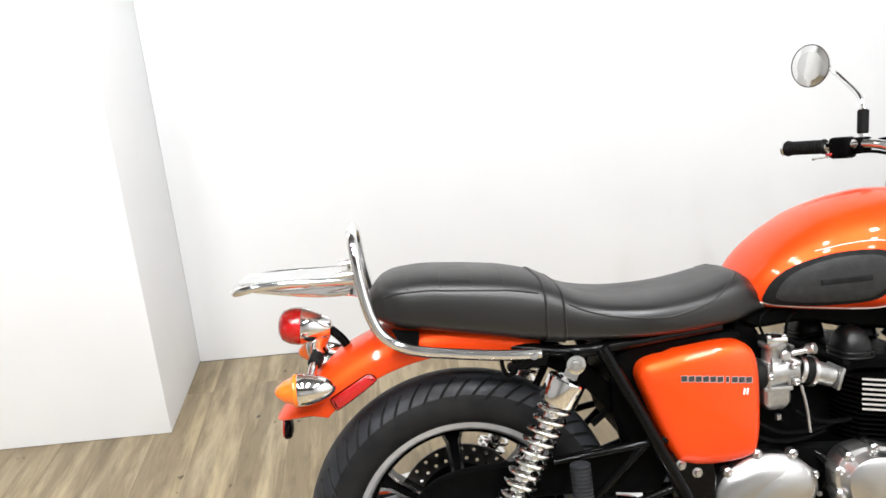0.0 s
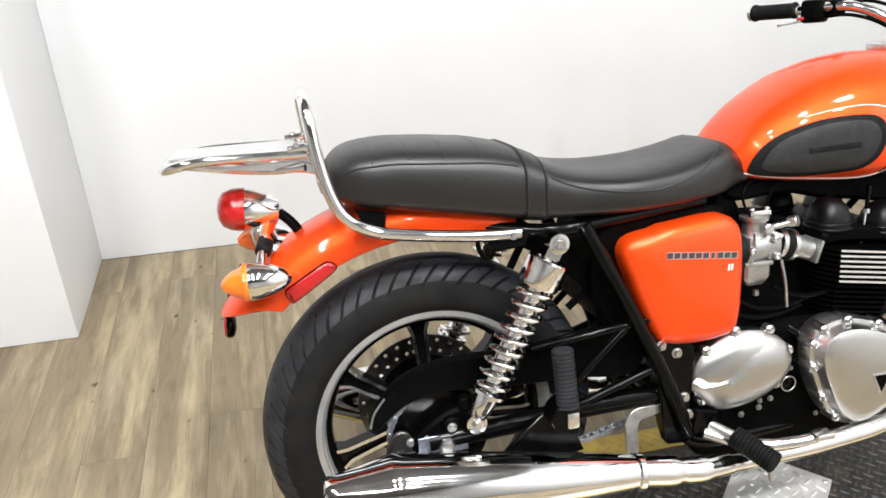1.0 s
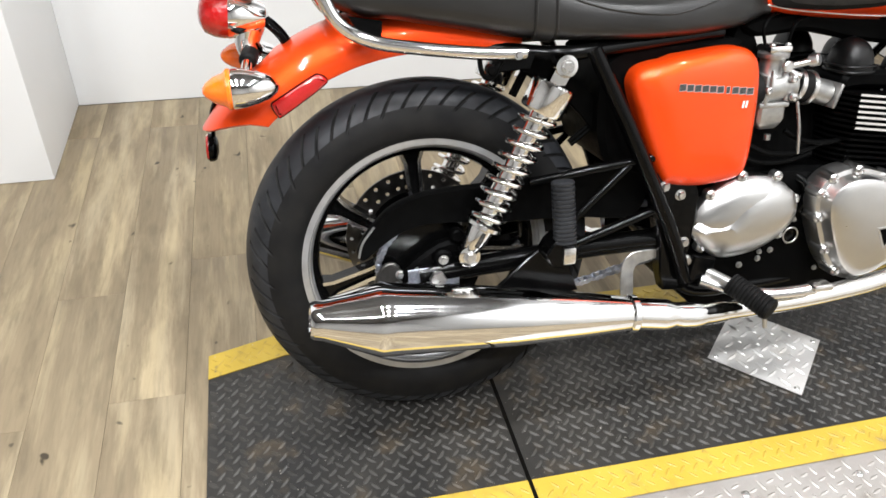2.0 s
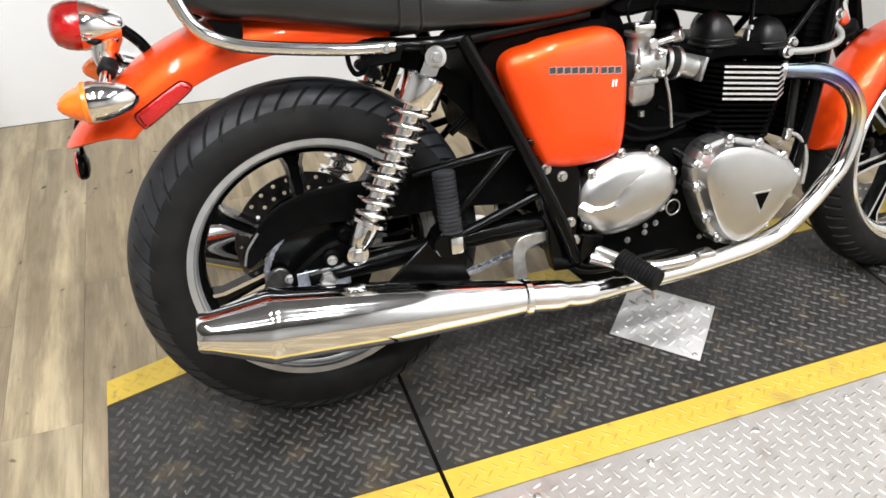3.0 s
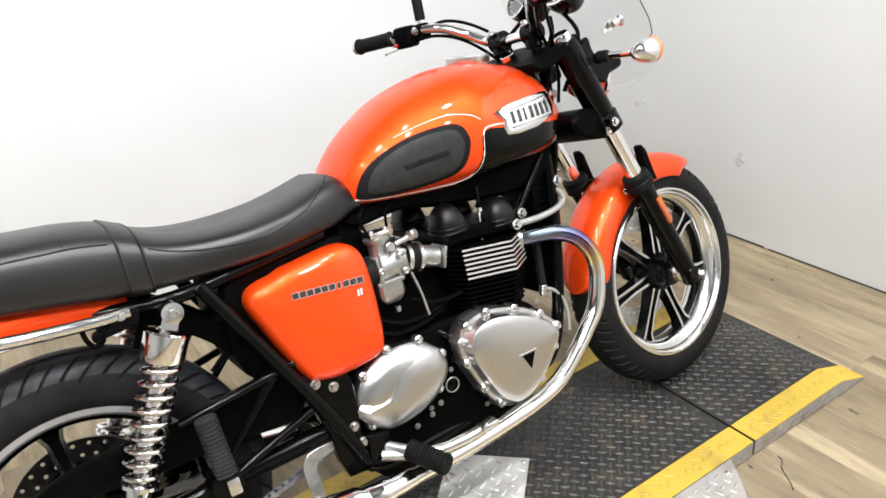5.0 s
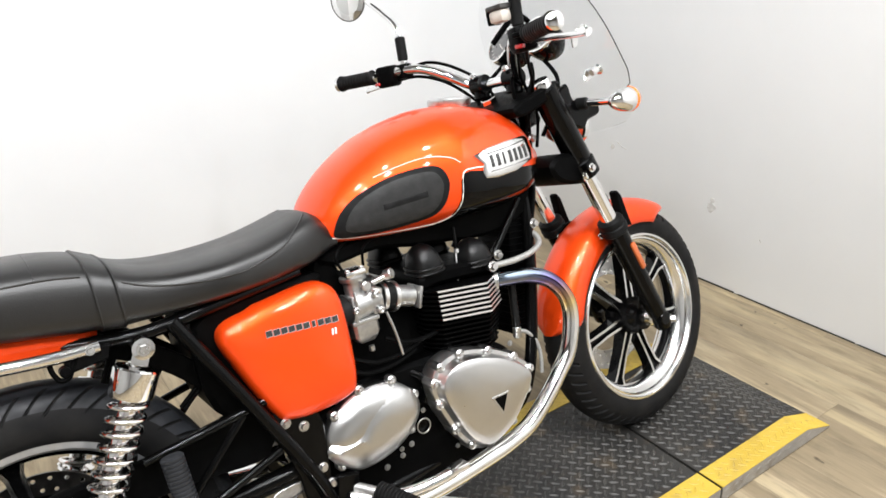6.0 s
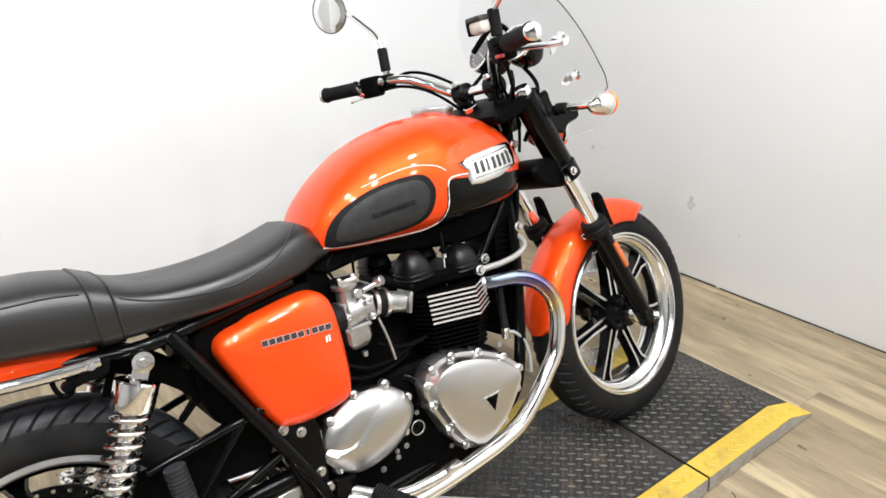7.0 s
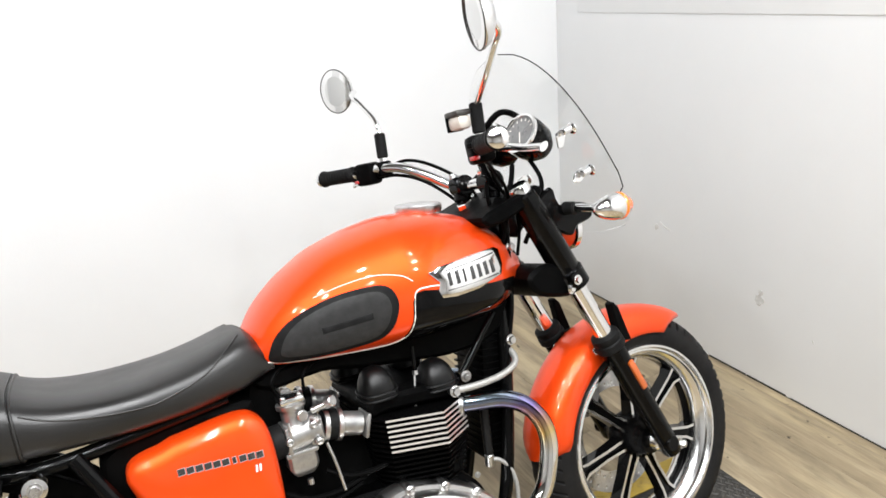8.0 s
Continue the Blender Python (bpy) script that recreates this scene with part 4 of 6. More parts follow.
for s in (-1, 1):
    signal((-0.294 if s < 0 else -0.278, s * 0.122, 0.664 if s < 0 else 0.676), (-1, 0, 0.0), base=(-0.276, s * 0.045, 0.690), size=1.08 if s < 0 else 1.0)
plate_arm = bp("number_plate_bracket", tube(curve([(-0.315, 0.0, 0.66), (-0.345, 0.03, 0.60), (-0.350, 0.07, 0.56), (-0.352, 0.09, 0.545)], 4), 0.004, 8), "black", None, "black number plate bracket with a round red reflector")
for s in (1,):
    m = turn((-0.360, s * 0.094, 0.522), (-1, 0, 0.05))
    bp("rear_reflector", lathe([(0.023, -0.006), (0.024, 0.004), (0.022, 0.007), (0.001, 0.008)], 24).xf(m), "red_lens", plate_arm, "round red reflector")
    bp("reflector_cup", lathe([(0.010, -0.014), (0.022, -0.010), (0.0255, -0.005), (0.0255, 0.003)], 24).xf(m), "black", plate_arm)

# grab rail and luggage rack
leg = [(0.155, -0.122, 0.690), (0.085, -0.124, 0.694), (-0.02, -0.125, 0.708), (-0.09, -0.125, 0.722), (-0.135, -0.123, 0.748), (-0.157, -0.120, 0.789), (-0.171, -0.114, 0.85), (-0.178, -0.105, 0.905), (-0.181, -0.085, 0.934), (-0.182, -0.05, 0.944), (-0.182, 0, 0.945)]
right_leg = curve(leg, 6)
rail = bp("grab_rail", tube(right_leg + [Vector((p.x, -p.y, p.z)) for p in reversed(right_leg[:-1])], 0.0105, 14), "chrome", None, "bent chrome tube grab rail behind the seat", 60)
for s in (-1, 1):
    bp("rail_bolt", bolt((0.140, s * 0.133, 0.690), (0, s, 0), 0.0055, 0.005), "chrome", rail)
    bp("rail_mount", slab([(0.10, 0.660), (0.165, 0.665), (0.172, 0.690), (0.10, 0.686)], s * 0.10, s * 0.122, 0.003), "black", rail)
bp("helmet_hook", tube(curve([(0.080, -0.120, 0.684), (0.082, -0.122, 0.668), (0.090, -0.123, 0.655), (0.103, -0.123, 0.658), (0.110, -0.122, 0.672), (0.118, -0.120, 0.682)], 5), 0.0042, 8) + rod((0.098, -0.112, 0.668), (0.098, -0.132, 0.668), 0.0085, 12, 0.002), "plastic", rail)
hoop = [(-0.185, -0.080, 0.854), (-0.30, -0.080, 0.857), (-0.36, -0.080, 0.856), (-0.395, -0.074, 0.850), (-0.412, -0.045, 0.844), (-0.415, 0, 0.843)]
hc = curve(hoop, 6)
rack = bp("luggage_rack", tube(hc + [Vector((p.x, -p.y, p.z)) for p in reversed(hc[:-1])], 0.0085, 12), "chrome", None, "chrome luggage rack with a flat slatted top", 60)
bp("rack_plate", slab(smooth2([(-0.40, 0.859), (-0.20, 0.859), (-0.20, 0.863), (-0.40, 0.863)], 1), -0.062, 0.062, 0.001), "rack_satin", rack)
for y in (-0.05, 0.05):
    bp("rack_strut", tube(curve([(-0.19, y * 1.6, 0.832), (-0.25, y, 0.827), (-0.32, y, 0.837), (-0.38, y, 0.848)], 4), 0.006, 10), "chrome", rack)
bp("rack_bracket", slab([(-0.325, 0.842), (-0.20, 0.842), (-0.17, 0.832), (-0.16, 0.812), (-0.19, 0.820), (-0.32, 0.835)], -0.060, -0.052, 0.002), "polished", rack)
bp("rack_bracket", slab([(-0.325, 0.842), (-0.20, 0.842), (-0.17, 0.832), (-0.16, 0.812), (-0.19, 0.820), (-0.32, 0.835)], 0.052, 0.060, 0.002), "polished", rack)
for y in (-0.08, 0.08):
    bp("rack_clamp", tube([(-0.215, y, 0.863), (-0.175, y, 0.866)], 0.0075, 10) + rod((-0.200, y, 0.874), (-0.200, y, 0.854), 0.006, 10, 0.001), "chrome", rack)

# rear shock absorbers
def spring(a, b, r, wire, turns, n=14):
    a, b = Vector(a), Vector(b)
    h = (b - a).length
    pts = []
    k = int(turns * n)
    for i in range(k + 1):
        t = 2 * math.pi * i / n
        pts.append(Vector((r * math.cos(t), r * math.sin(t), h * i / k)))
    return tube(pts, wire, 8).xf(turn(a, b - a))


def shock(s):
    top, low = Vector((0.213, s * 0.143, 0.671)), Vector((0.053, s * 0.138, 0.361))
    d = (low - top).normalized()
    at = lambda k: top + d * k
    L = (low - top).length
    body = bp("shock_absorber", rod(at(0.07), at(L - 0.06), 0.0165, 18, 0.002), "chrome", None, "chrome coil-over rear shock absorber")
    bp("top_cap", lathe([(0.012, 0.002), (0.026, 0.002), (0.027, 0.0), (0.034, 0.0), (0.0365, 0.003), (0.0365, 0.046), (0.034, 0.050), (0.020, 0.052)], 32).xf(turn(at(0.032), d)), "chrome", body)
    bp("coil_spring", spring(at(0.088), at(L - 0.060), 0.0290, 0.0045, 9.0), "chrome", body, "chrome coil spring", 60)
    bp("spring_seat", lathe([(0.018, 0), (0.033, 0.003), (0.033, 0.009), (0.022, 0.014)], 24).xf(turn(at(L - 0.066), d)), "chrome", body)
    bp("clevis", lathe([(0.0225, 0), (0.0235, 0.006), (0.021, 0.034), (0.016, 0.052)], 20).xf(turn(at(L - 0.062), d)), "chrome", body)
    bp("clevis_slot", box(0.008, 0.006, 0.030, 0.002).xf(turn(at(L - 0.036), d, (1, 0, 0)) @ Matrix.Translation((0, 0.0205 if turn(at(0), d, (1, 0, 0)).col[1].y * s > 0 else -0.0205, 0))), "letter", body)
    for p, r in ((top, 0.0180), (low, 0.0185)):
        bp("eye", lathe([(r * 0.5, -0.014), (r, -0.013), (r, 0.013), (r * 0.5, 0.014)], 24).xf(turn(p, (0, s, 0))), "chrome", body)
        bp("eye_bolt", bolt(p + Vector((0, s * 0.014, 0)), (0, s, 0), 0.0085, 0.008), "steel", body)
    bp("stem", loft([[at(k) + Vector((x, y, 0)) for x, y in ((-0.0155, -0.009), (0.0155, -0.009), (0.0155, 0.009), (-0.0155, 0.009))] for k in (0.004, 0.034)]), "chrome", body)


shock(-1)
shock(1)

# exhaust
def silencer(s):
    y = s * 0.190
    d = Vector((0.563, 0, -0.068))
    a = Vector((-0.224, y, 0.300))
    tip_m = turn(a, d)
    L = d.length
    prof = [(0.022, 0.004), (0.024, 0.0), (0.028, 0.0), (0.032, 0.006), (0.034, 0.02), (0.060, 0.105), (0.0625, 0.115), (0.0615, 0.13), (0.052, 0.34), (0.041, 0.47), (0.034, 0.535), (0.031, 0.560), (0.024, 0.562)]
    prof = [(0.020, 0.10)] + prof
    body = bp("silencer", lathe(prof, 40, cap=True).xf(tip_m), "chrome", None, "long tapered chrome silencer with a conical tip", 50)
    bp("clamp", lathe([(0.033, 0), (0.035, 0.002), (0.035, 0.012), (0.033, 0.014)], 32).xf(turn(a + d.normalized() * 0.560, d)), "chrome", body)
    p = a + d.normalized() * 0.574
    bp("link_pipe", tube(curve([p, (0.41, y, 0.2195), (0.47, y + 0.002 * s, 0.212), (0.53, s * 0.182, 0.207)], 5), [0.029] * 6 + [0.024] * 5 + [0.021] * 5, 20), "chrome", body)
    bp("clamp_bolt", rod(p + Vector((0.0, 0, -0.036)), p + Vector((0.0, 0, -0.026)), 0.007, 8), "steel", body)
    head = [(0.945, s * 0.093, 0.550), (0.975, s * 0.100, 0.547), (1.033, s * 0.112, 0.538), (1.076, s * 0.130, 0.515), (1.097, s * 0.148, 0.476), (1.097, s * 0.156, 0.425), (1.072, s * 0.159, 0.355), (1.03, s * 0.162, 0.312), (0.985, s * 0.166, 0.275), (0.925, s * 0.170, 0.236), (0.86, s * 0.172, 0.219), (0.80, s * 0.174, 0.212), (0.68, s * 0.177, 0.205), (0.53, s * 0.182, 0.207)]
    bp("header_pipe", tube(curve(head, 6), 0.0186, 22), "heat", body, "chrome header pipe blued by heat", 60)
    bp("header_flange", lathe([(0.021, 0), (0.027, 0.002), (0.027, 0.010), (0.021, 0.012)], 24).xf(turn(head[0], (0.9, s * 0.45, -0.1))), "steel", body)


silencer(-1)
silencer(1)

# engine
engine = bp("engine", slab(smooth2([(0.46, 0.36), (0.50, 0.43), (0.60, 0.455), (0.75, 0.445), (0.88, 0.435), (0.95, 0.39), (0.965, 0.33), (0.925, 0.235), (0.86, 0.182), (0.74, 0.168), (0.60, 0.168), (0.51, 0.185), (0.465, 0.28)], 4), -0.108, 0.108, 0.010), "crinkle", None, "black twin-cylinder engine with alloy covers and polished fin edges")


def fin(grow, z, h, bright):
    """A cooling fin of the forward-leaning cylinders, widest at its middle; its side edge may be polished."""
    half = [(0.752, -0.112), (0.775, -0.145), (0.883, -0.166), (0.955, -0.103)]
    o = [(0.86 + (x - 0.86) * (1 + grow * 2), y * (1 + grow * 4)) for x, y in half]
    o = o + [(x, -y) for x, y in reversed(o)]
    g = loft([[Vector((x, y, z + k - (x - 0.777) * 0.105)) for x, y in o] for k in (-h, h)])
    if bright:
        for i in (1, 2, 4, 5):
            g.s[i] = 1
    return g


for k in range(7):
    bp("cylinder_fin", fin(0.0, 0.525 + k * 0.0100, 0.0021, True), ["crinkle", "fin_edge"], engine)
for k in range(8):
    bp("cylinder_fin", fin(-0.012 - 0.006 * (7 - k), 0.434 + k * 0.0112, 0.0020, False), ["crinkle", "fin_edge"], engine)
bp("cylinder_block", slab([(0.775, 0.42), (0.930, 0.42), (0.935, 0.565), (0.775, 0.590)], -0.108, 0.108, 0.01), "crinkle", engine)
bp("cylinder_head", slab(smooth2([(0.760, 0.588), (0.80, 0.590), (0.92, 0.577), (0.955, 0.567), (0.955, 0.590), (0.93, 0.606), (0.80, 0.624), (0.760, 0.615)], 3), -0.118, 0.118, 0.008), "crinkle", engine)
for x, wx, foot, top in ((0.790, 0.034, 0.616, 0.678), (0.912, 0.035, 0.597, 0.657)):
    for s in (-1, 1):
        rings = []
        for k in range(11):
            t = k / 10
            q = math.sin(math.pi * (0.5 + 0.5 * t)) if t < 1 else 0.03
            z = foot + (top - foot) * t
            f = max(0.10, (1 - t ** 2.6) ** 0.5) if t > 0 else 1.0
            rings.append([Vector((x + wx * f * math.copysign(abs(math.cos(a)) ** 0.7, math.cos(a)), s * (0.084 + 0.040 * f * math.copysign(abs(math.sin(a)) ** 0.7, math.sin(a))), z)) for a in (2 * math.pi * j / 28 for j in range(28))])
        cam_c = bp("cam_cover", loft(rings), "satin_cover", engine, "black domed cam cover")
        for z in (foot + 0.004, foot + 0.014):
            ring = [Vector((x + (wx + 0.002) * math.copysign(abs(math.cos(a)) ** 0.7, math.cos(a)), s * (0.084 + 0.042 * math.copysign(abs(math.sin(a)) ** 0.7, math.sin(a))), z)) for a in (2 * math.pi * j / 28 for j in range(28))]
            bp("cover_rib", tube(ring, 0.0022, 6, closed=True), "satin_cover", engine)
for x, z in ((0.794, 0.455), (0.903, 0.445)):
    for s in (-1, 1):
        bp("base_nut", lathe([(0.011, 0), (0.011, 0.012), (0.008, 0.020), (0.006, 0.030), (0.001, 0.033)], 14).xf(turn((x, s * 0.112, z - 0.012), (0, 0, 1))), "crinkle", engine)
bp("oil_pipe", tube([(0.869, -0.091, 0.640), (0.854, -0.102, 0.580)], 0.0024, 8) + rod((0.870, -0.091, 0.636), (0.871, -0.090, 0.644), 0.006, 6), "steel", engine)
bp("oil_pipe", tube([(0.871, -0.090, 0.642), (0.876, -0.085, 0.690)], 0.0042, 8), "black", engine)

CLUTCH = smooth2([(0.716, 0.410), (0.738, 0.440), (0.78, 0.452), (0.830, 0.445), (0.895, 0.418), (0.950, 0.376), (0.965, 0.345), (0.947, 0.308), (0.895, 0.252), (0.840, 0.225), (0.798, 0.228), (0.760, 0.265), (0.733, 0.322), (0.716, 0.372)], 4)
clutch = bp("clutch_cover", shell(CLUTCH, [(0, -0.110), (0, -0.148), (0.002, -0.152), (0.0095, -0.154), (0.0115, -0.157), (0.0145, -0.171), (0.0165, -0.176), (0.021, -0.179), (0.035, -0.182), (0.06, -0.1845), (0.085, -0.1855)]), "brushed", engine, "brushed alloy clutch cover with bolts round its edge", 30)
rim_line = inset(CLUTCH, 0.004)
for k in range(12):
    x, z = rim_line[int(k * len(rim_line) / 12)]
    bp("cover_boss", rod((x, -0.120, z), (x, -0.161, z), 0.0098, 16, 0.003), "brushed", clutch)
    bp("cover_bolt", button((x, -0.161, z), (0, -1, 0), 0.0058, 0.005), "steel", clutch)
TRI = [(0.835, 0.338), (0.869, 0.338), (0.852, 0.303)]
bp("cover_emblem", slab([(0.830, 0.341), (0.874, 0.341), (0.852, 0.296)], -0.183, -0.188, 0.0008), "steel", clutch)
bp("emblem_inlay", slab(TRI, -0.184, -0.1890, 0.0005), "plastic", clutch)

SPROCKET = smooth2([(0.480, 0.366), (0.490, 0.394), (0.520, 0.426), (0.568, 0.447), (0.635, 0.440), (0.676, 0.412), (0.687, 0.385), (0.680, 0.352), (0.650, 0.325), (0.605, 0.302), (0.532, 0.299), (0.493, 0.331)], 4)
sprk = bp("sprocket_cover", shell(SPROCKET, [(0, -0.10), (0, -0.128), (0.004, -0.134), (0.010, -0.139), (0.022, -0.147), (0.04, -0.152), (0.06, -0.154)]), "brushed", engine, "domed brushed alloy engine cover", 30)
LOBE = smooth2([(0.485, 0.358), (0.512, 0.362), (0.538, 0.376), (0.562, 0.400), (0.600, 0.418), (0.645, 0.418), (0.672, 0.398), (0.676, 0.365), (0.648, 0.332), (0.600, 0.310), (0.538, 0.306), (0.500, 0.332)], 4)
bp("cover_swell", shell(LOBE, [(-0.010, -0.138), (-0.003, -0.146), (0.004, -0.150), (0.012, -0.1535), (0.025, -0.1565), (0.045, -0.158)]), "brushed", sprk, "", 60)
for x, z in ((0.508, 0.420), (0.568, 0.450), (0.640, 0.443), (0.683, 0.395), (0.660, 0.328), (0.500, 0.318)):
    bp("cover_boss", rod((x, -0.115, z), (x, -0.137, z), 0.0100, 14, 0.003), "brushed", sprk)
    bp("cover_bolt", button((x, -0.137, z), (0, -1, 0), 0.0055, 0.005), "steel", sprk)
bp("filler_plug", lathe([(0.006, 0), (0.012, 0.001), (0.013, 0.006), (0.017, 0.006), (0.017, 0.0), ], 24).xf(turn((0.694, -0.118, 0.318), (0, -1, 0))), "black", engine)
bp("plug_ring", tube([(0.694 + 0.0155 * math.cos(a), -0.1245, 0.318 + 0.0155 * math.sin(a)) for a in (2 * math.pi * j / 24 for j in range(24))], 0.0014, 6, closed=True), "steel", engine)
for x, z in ((0.665, 0.285), (0.70, 0.30), (0.64, 0.27)):
    bp("case_bolt", bolt((x, -0.110, z), (0, -1, 0), 0.0045, 0.005), "cast", engine)

for x, y, z, r in ((0.950, -0.112, 0.405, 0.006), (0.705, -0.112, 0.345, 0.005), (0.640, -0.112, 0.285, 0.005), (0.600, -0.112, 0.262, 0.006), (0.770, -0.112, 0.235, 0.005)):
    bp("case_bolt", bolt((x, y, z), (0, -1, 0), r * 0.8, 0.005), "cast", engine)
bp("coolant_elbow", tube(curve([(0.700, -0.100, 0.43), (0.716, -0.112, 0.415), (0.722, -0.114, 0.385), (0.716, -0.108, 0.36)], 5), 0.009, 12), "black", engine)

# carburettor
def carburettor(s):
    y = s * 0.092
    body = bp("carburettor", rod((0.600, y, 0.598), (0.668, y, 0.604), 0.029, 20, 0.004), "cast", None, "cast alloy carburettor with a rubber manifold")
    bp("top_cap", box(0.044, 0.044, 0.012, 0.004).xf(Matrix.Translation((0.624, y, 0.668))), "polished", body)
    bp("cap_rim", lathe([(0.026, 0), (0.027, 0.002), (0.027, 0.008), (0.024, 0.010)], 22).xf(turn((0.624, y, 0.652), (0, 0, 1))), "cast", body)
    bp("slide_housing", lathe([(0.024, 0), (0.0215, 0.004), (0.0215, 0.030), (0.023, 0.034)], 20).xf(turn((0.624, y, 0.620), (0, 0, 1))), "cast", body)
    bp("throat_flange", box(0.008, 0.056, 0.052, 0.003).xf(Matrix.Translation((0.603, y, 0.598))), "cast", body)
    bp("throat_flange", box(0.008, 0.052, 0.048, 0.003).xf(Matrix.Translation((0.664, y, 0.603))), "cast", body)
    bp("bowl_lid", box(0.060, 0.054, 0.010, 0.003).xf(Matrix.Translation((0.622, y, 0.572))), "cast", body)
    bp("float_bowl", loft([[Vector((0.622 + a * w, y + b * d, z)) for a, b in ((-1, -0.8), (-0.8, -1), (0.8, -1), (1, -0.8), (1, 0.8), (0.8, 1), (-0.8, 1), (-1, 0.8))] for z, w, d in ((0.568, 0.027, 0.024), (0.545, 0.027, 0.024), (0.534, 0.022, 0.020), (0.527, 0.016, 0.015))]), "cast", body)
    bp("choke_lever", box(0.004, 0.006, 0.030, 0.001).xf(Matrix.Translation((0.607, y + s * 0.030, 0.620))), "steel", body)
    bp("linkage", rod((0.634, y + s * 0.026, 0.640), (0.634, y + s * 0.036, 0.640), 0.010, 12, 0.002) + rod((0.650, y + s * 0.02, 0.627), (0.662, y + s * 0.034, 0.622), 0.006, 10, 0.001), "steel", body)
    for x in (0.600, 0.646):
        bp("bowl_screw", rod((x, y + s * 0.022, 0.578), (x, y + s * 0.022, 0.590), 0.0045, 8, 0.001), "steel", body)
    bp("manifold_rubber", rod((0.670, y, 0.601), (0.703, y, 0.593), 0.029, 22, 0.002), "grip_rubber", body)
    for x in (0.671, 0.696):
        bp("hose_clip", lathe([(0.0300, 0), (0.0312, 0.001), (0.0312, 0.008), (0.0300, 0.009)], 26).xf(turn((x, y, 0.6005 - (x - 0.671) * 0.24), (1, 0, -0.24))), "steel", body)
    bp("manifold", rod((0.704, y, 0.593), (0.744, y, 0.580), 0.0225, 20, 0.002), "cast", body)
    bp("manifold_flange", box(0.008, 0.056, 0.046, 0.003).xf(Matrix.Translation((0.750, y, 0.579)) @ Matrix.Rotation(0.3, 4, "Y")), "cast", body)
    bp("intake_rubber", rod((0.560, y, 0.595), (0.600, y, 0.598), 0.031, 20, 0.003), "grip_rubber", body)
    for x, z in ((0.609, 0.677), (0.640, 0.677)):
        bp("cap_screw", button((x, y + s * 0.015, z - 0.003), (0, 0, 1), 0.005, 0.004), "steel", body)
    for x, z in ((0.603, 0.600), (0.650, 0.618), (0.655, 0.585)):
        bp("jet_screw", button((x, y + s * 0.028, z), (0, s, 0), 0.008, 0.008), "steel", body)
    bp("adjuster", rod((0.655, y + s * 0.015, 0.638), (0.690, y + s * 0.03, 0.648), 0.006, 10, 0.001) + rod((0.683, y + s * 0.02, 0.645), (0.693, y + s * 0.034, 0.650), 0.011, 10, 0.002), "steel", body)
    bp("drain_screw", rod((0.628, y + s * 0.01, 0.505), (0.628, y + s * 0.01, 0.515), 0.006, 8), "steel", body)
    bp("breather", tube(curve([(0.668, y + s * 0.025, 0.575), (0.676, y + s * 0.03, 0.53), (0.682, y + s * 0.03, 0.48)], 4), 0.003, 8), "steel", body)


carburettor(-1)
carburettor(1)

# frame
def pipe(points, r=0.0135, n=12):
    return tube(curve(points, 5), r, n)


frame_top = bp("frame", pipe([(1.115, 0, 0.82), (1.00, 0, 0.735), (0.80, 0, 0.71), (0.60, 0, 0.70), (0.45, 0, 0.69)], 0.024), "black", None, "black tubular steel frame")
for s in (-1, 1):
    bp("seat_rail", pipe([(0.52, s * 0.085, 0.700), (0.35, s * 0.100, 0.690), (0.23, s * 0.108, 0.684), (0.14, s * 0.082, 0.690), (0.02, s * 0.060, 0.71)], 0.0125), "black", frame_top)
    bp("rear_tube", pipe([(0.272, s * 0.120, 0.690), (0.340, s * 0.138, 0.550), (0.432, s * 0.145, 0.355), (0.465, s * 0.145, 0.262)], 0.0135), "black", frame_top)
    bp("stay", pipe([(0.170, s * 0.112, 0.470), (0.300, s * 0.128, 0.490), (0.390, s * 0.132, 0.502)], 0.008), "black", frame_top)
    bp("stay", rod((0.232, s * 0.130, 0.388), (0.345, s * 0.132, 0.492), 0.0075, 10), "black", frame_top)
    bp("stay", rod((0.215, s * 0.134, 0.345), (0.395, s * 0.134, 0.402), 0.0080, 10), "black", frame_top)
    bp("downtube", pipe([(1.118, s * 0.030, 0.83), (1.092, s * 0.062, 0.68), (1.062, s * 0.080, 0.52), (1.020, s * 0.085, 0.34), (0.97, s * 0.085, 0.250), (0.86, s * 0.085, 0.220)], 0.0140), "black", frame_top)
    bp("cradle", pipe([(0.86, s * 0.085, 0.220), (0.65, s * 0.10, 0.212), (0.50, s * 0.115, 0.225), (0.45, s * 0.12, 0.28)], 0.0140), "black", frame_top)
    bp("gusset", slab(smooth2([(0.39, 0.47), (0.455, 0.47), (0.485, 0.42), (0.475, 0.30), (0.50, 0.25), (0.43, 0.24), (0.415, 0.33)], 2), s * 0.105, s * 0.135, 0.003), "black", frame_top)
    for x, z in ((0.413, 0.447), (0.445, 0.428), (0.462, 0.335), (0.472, 0.298)):
        bp("frame_bolt", bolt((x, s * 0.135, z), (0, s, 0), 0.0075, 0.009), "steel", frame_top)
    bp("engine_stay", rod((1.070, s * 0.070, 0.705), (0.972, s * 0.080, 0.602), 0.0080, 10), "black", frame_top)
for s in (-1, 1):
    arc = [(r * math.cos(radians(a)), 0.320 + r * math.sin(radians(a))) for r, line in ((0.372, range(14, 79, 4)), (0.410, range(78, 13, -4))) for a in line]
    bp("inner_guard", slab(arc, s * 0.052, s * 0.070, 0.002), "plastic", frame_top)
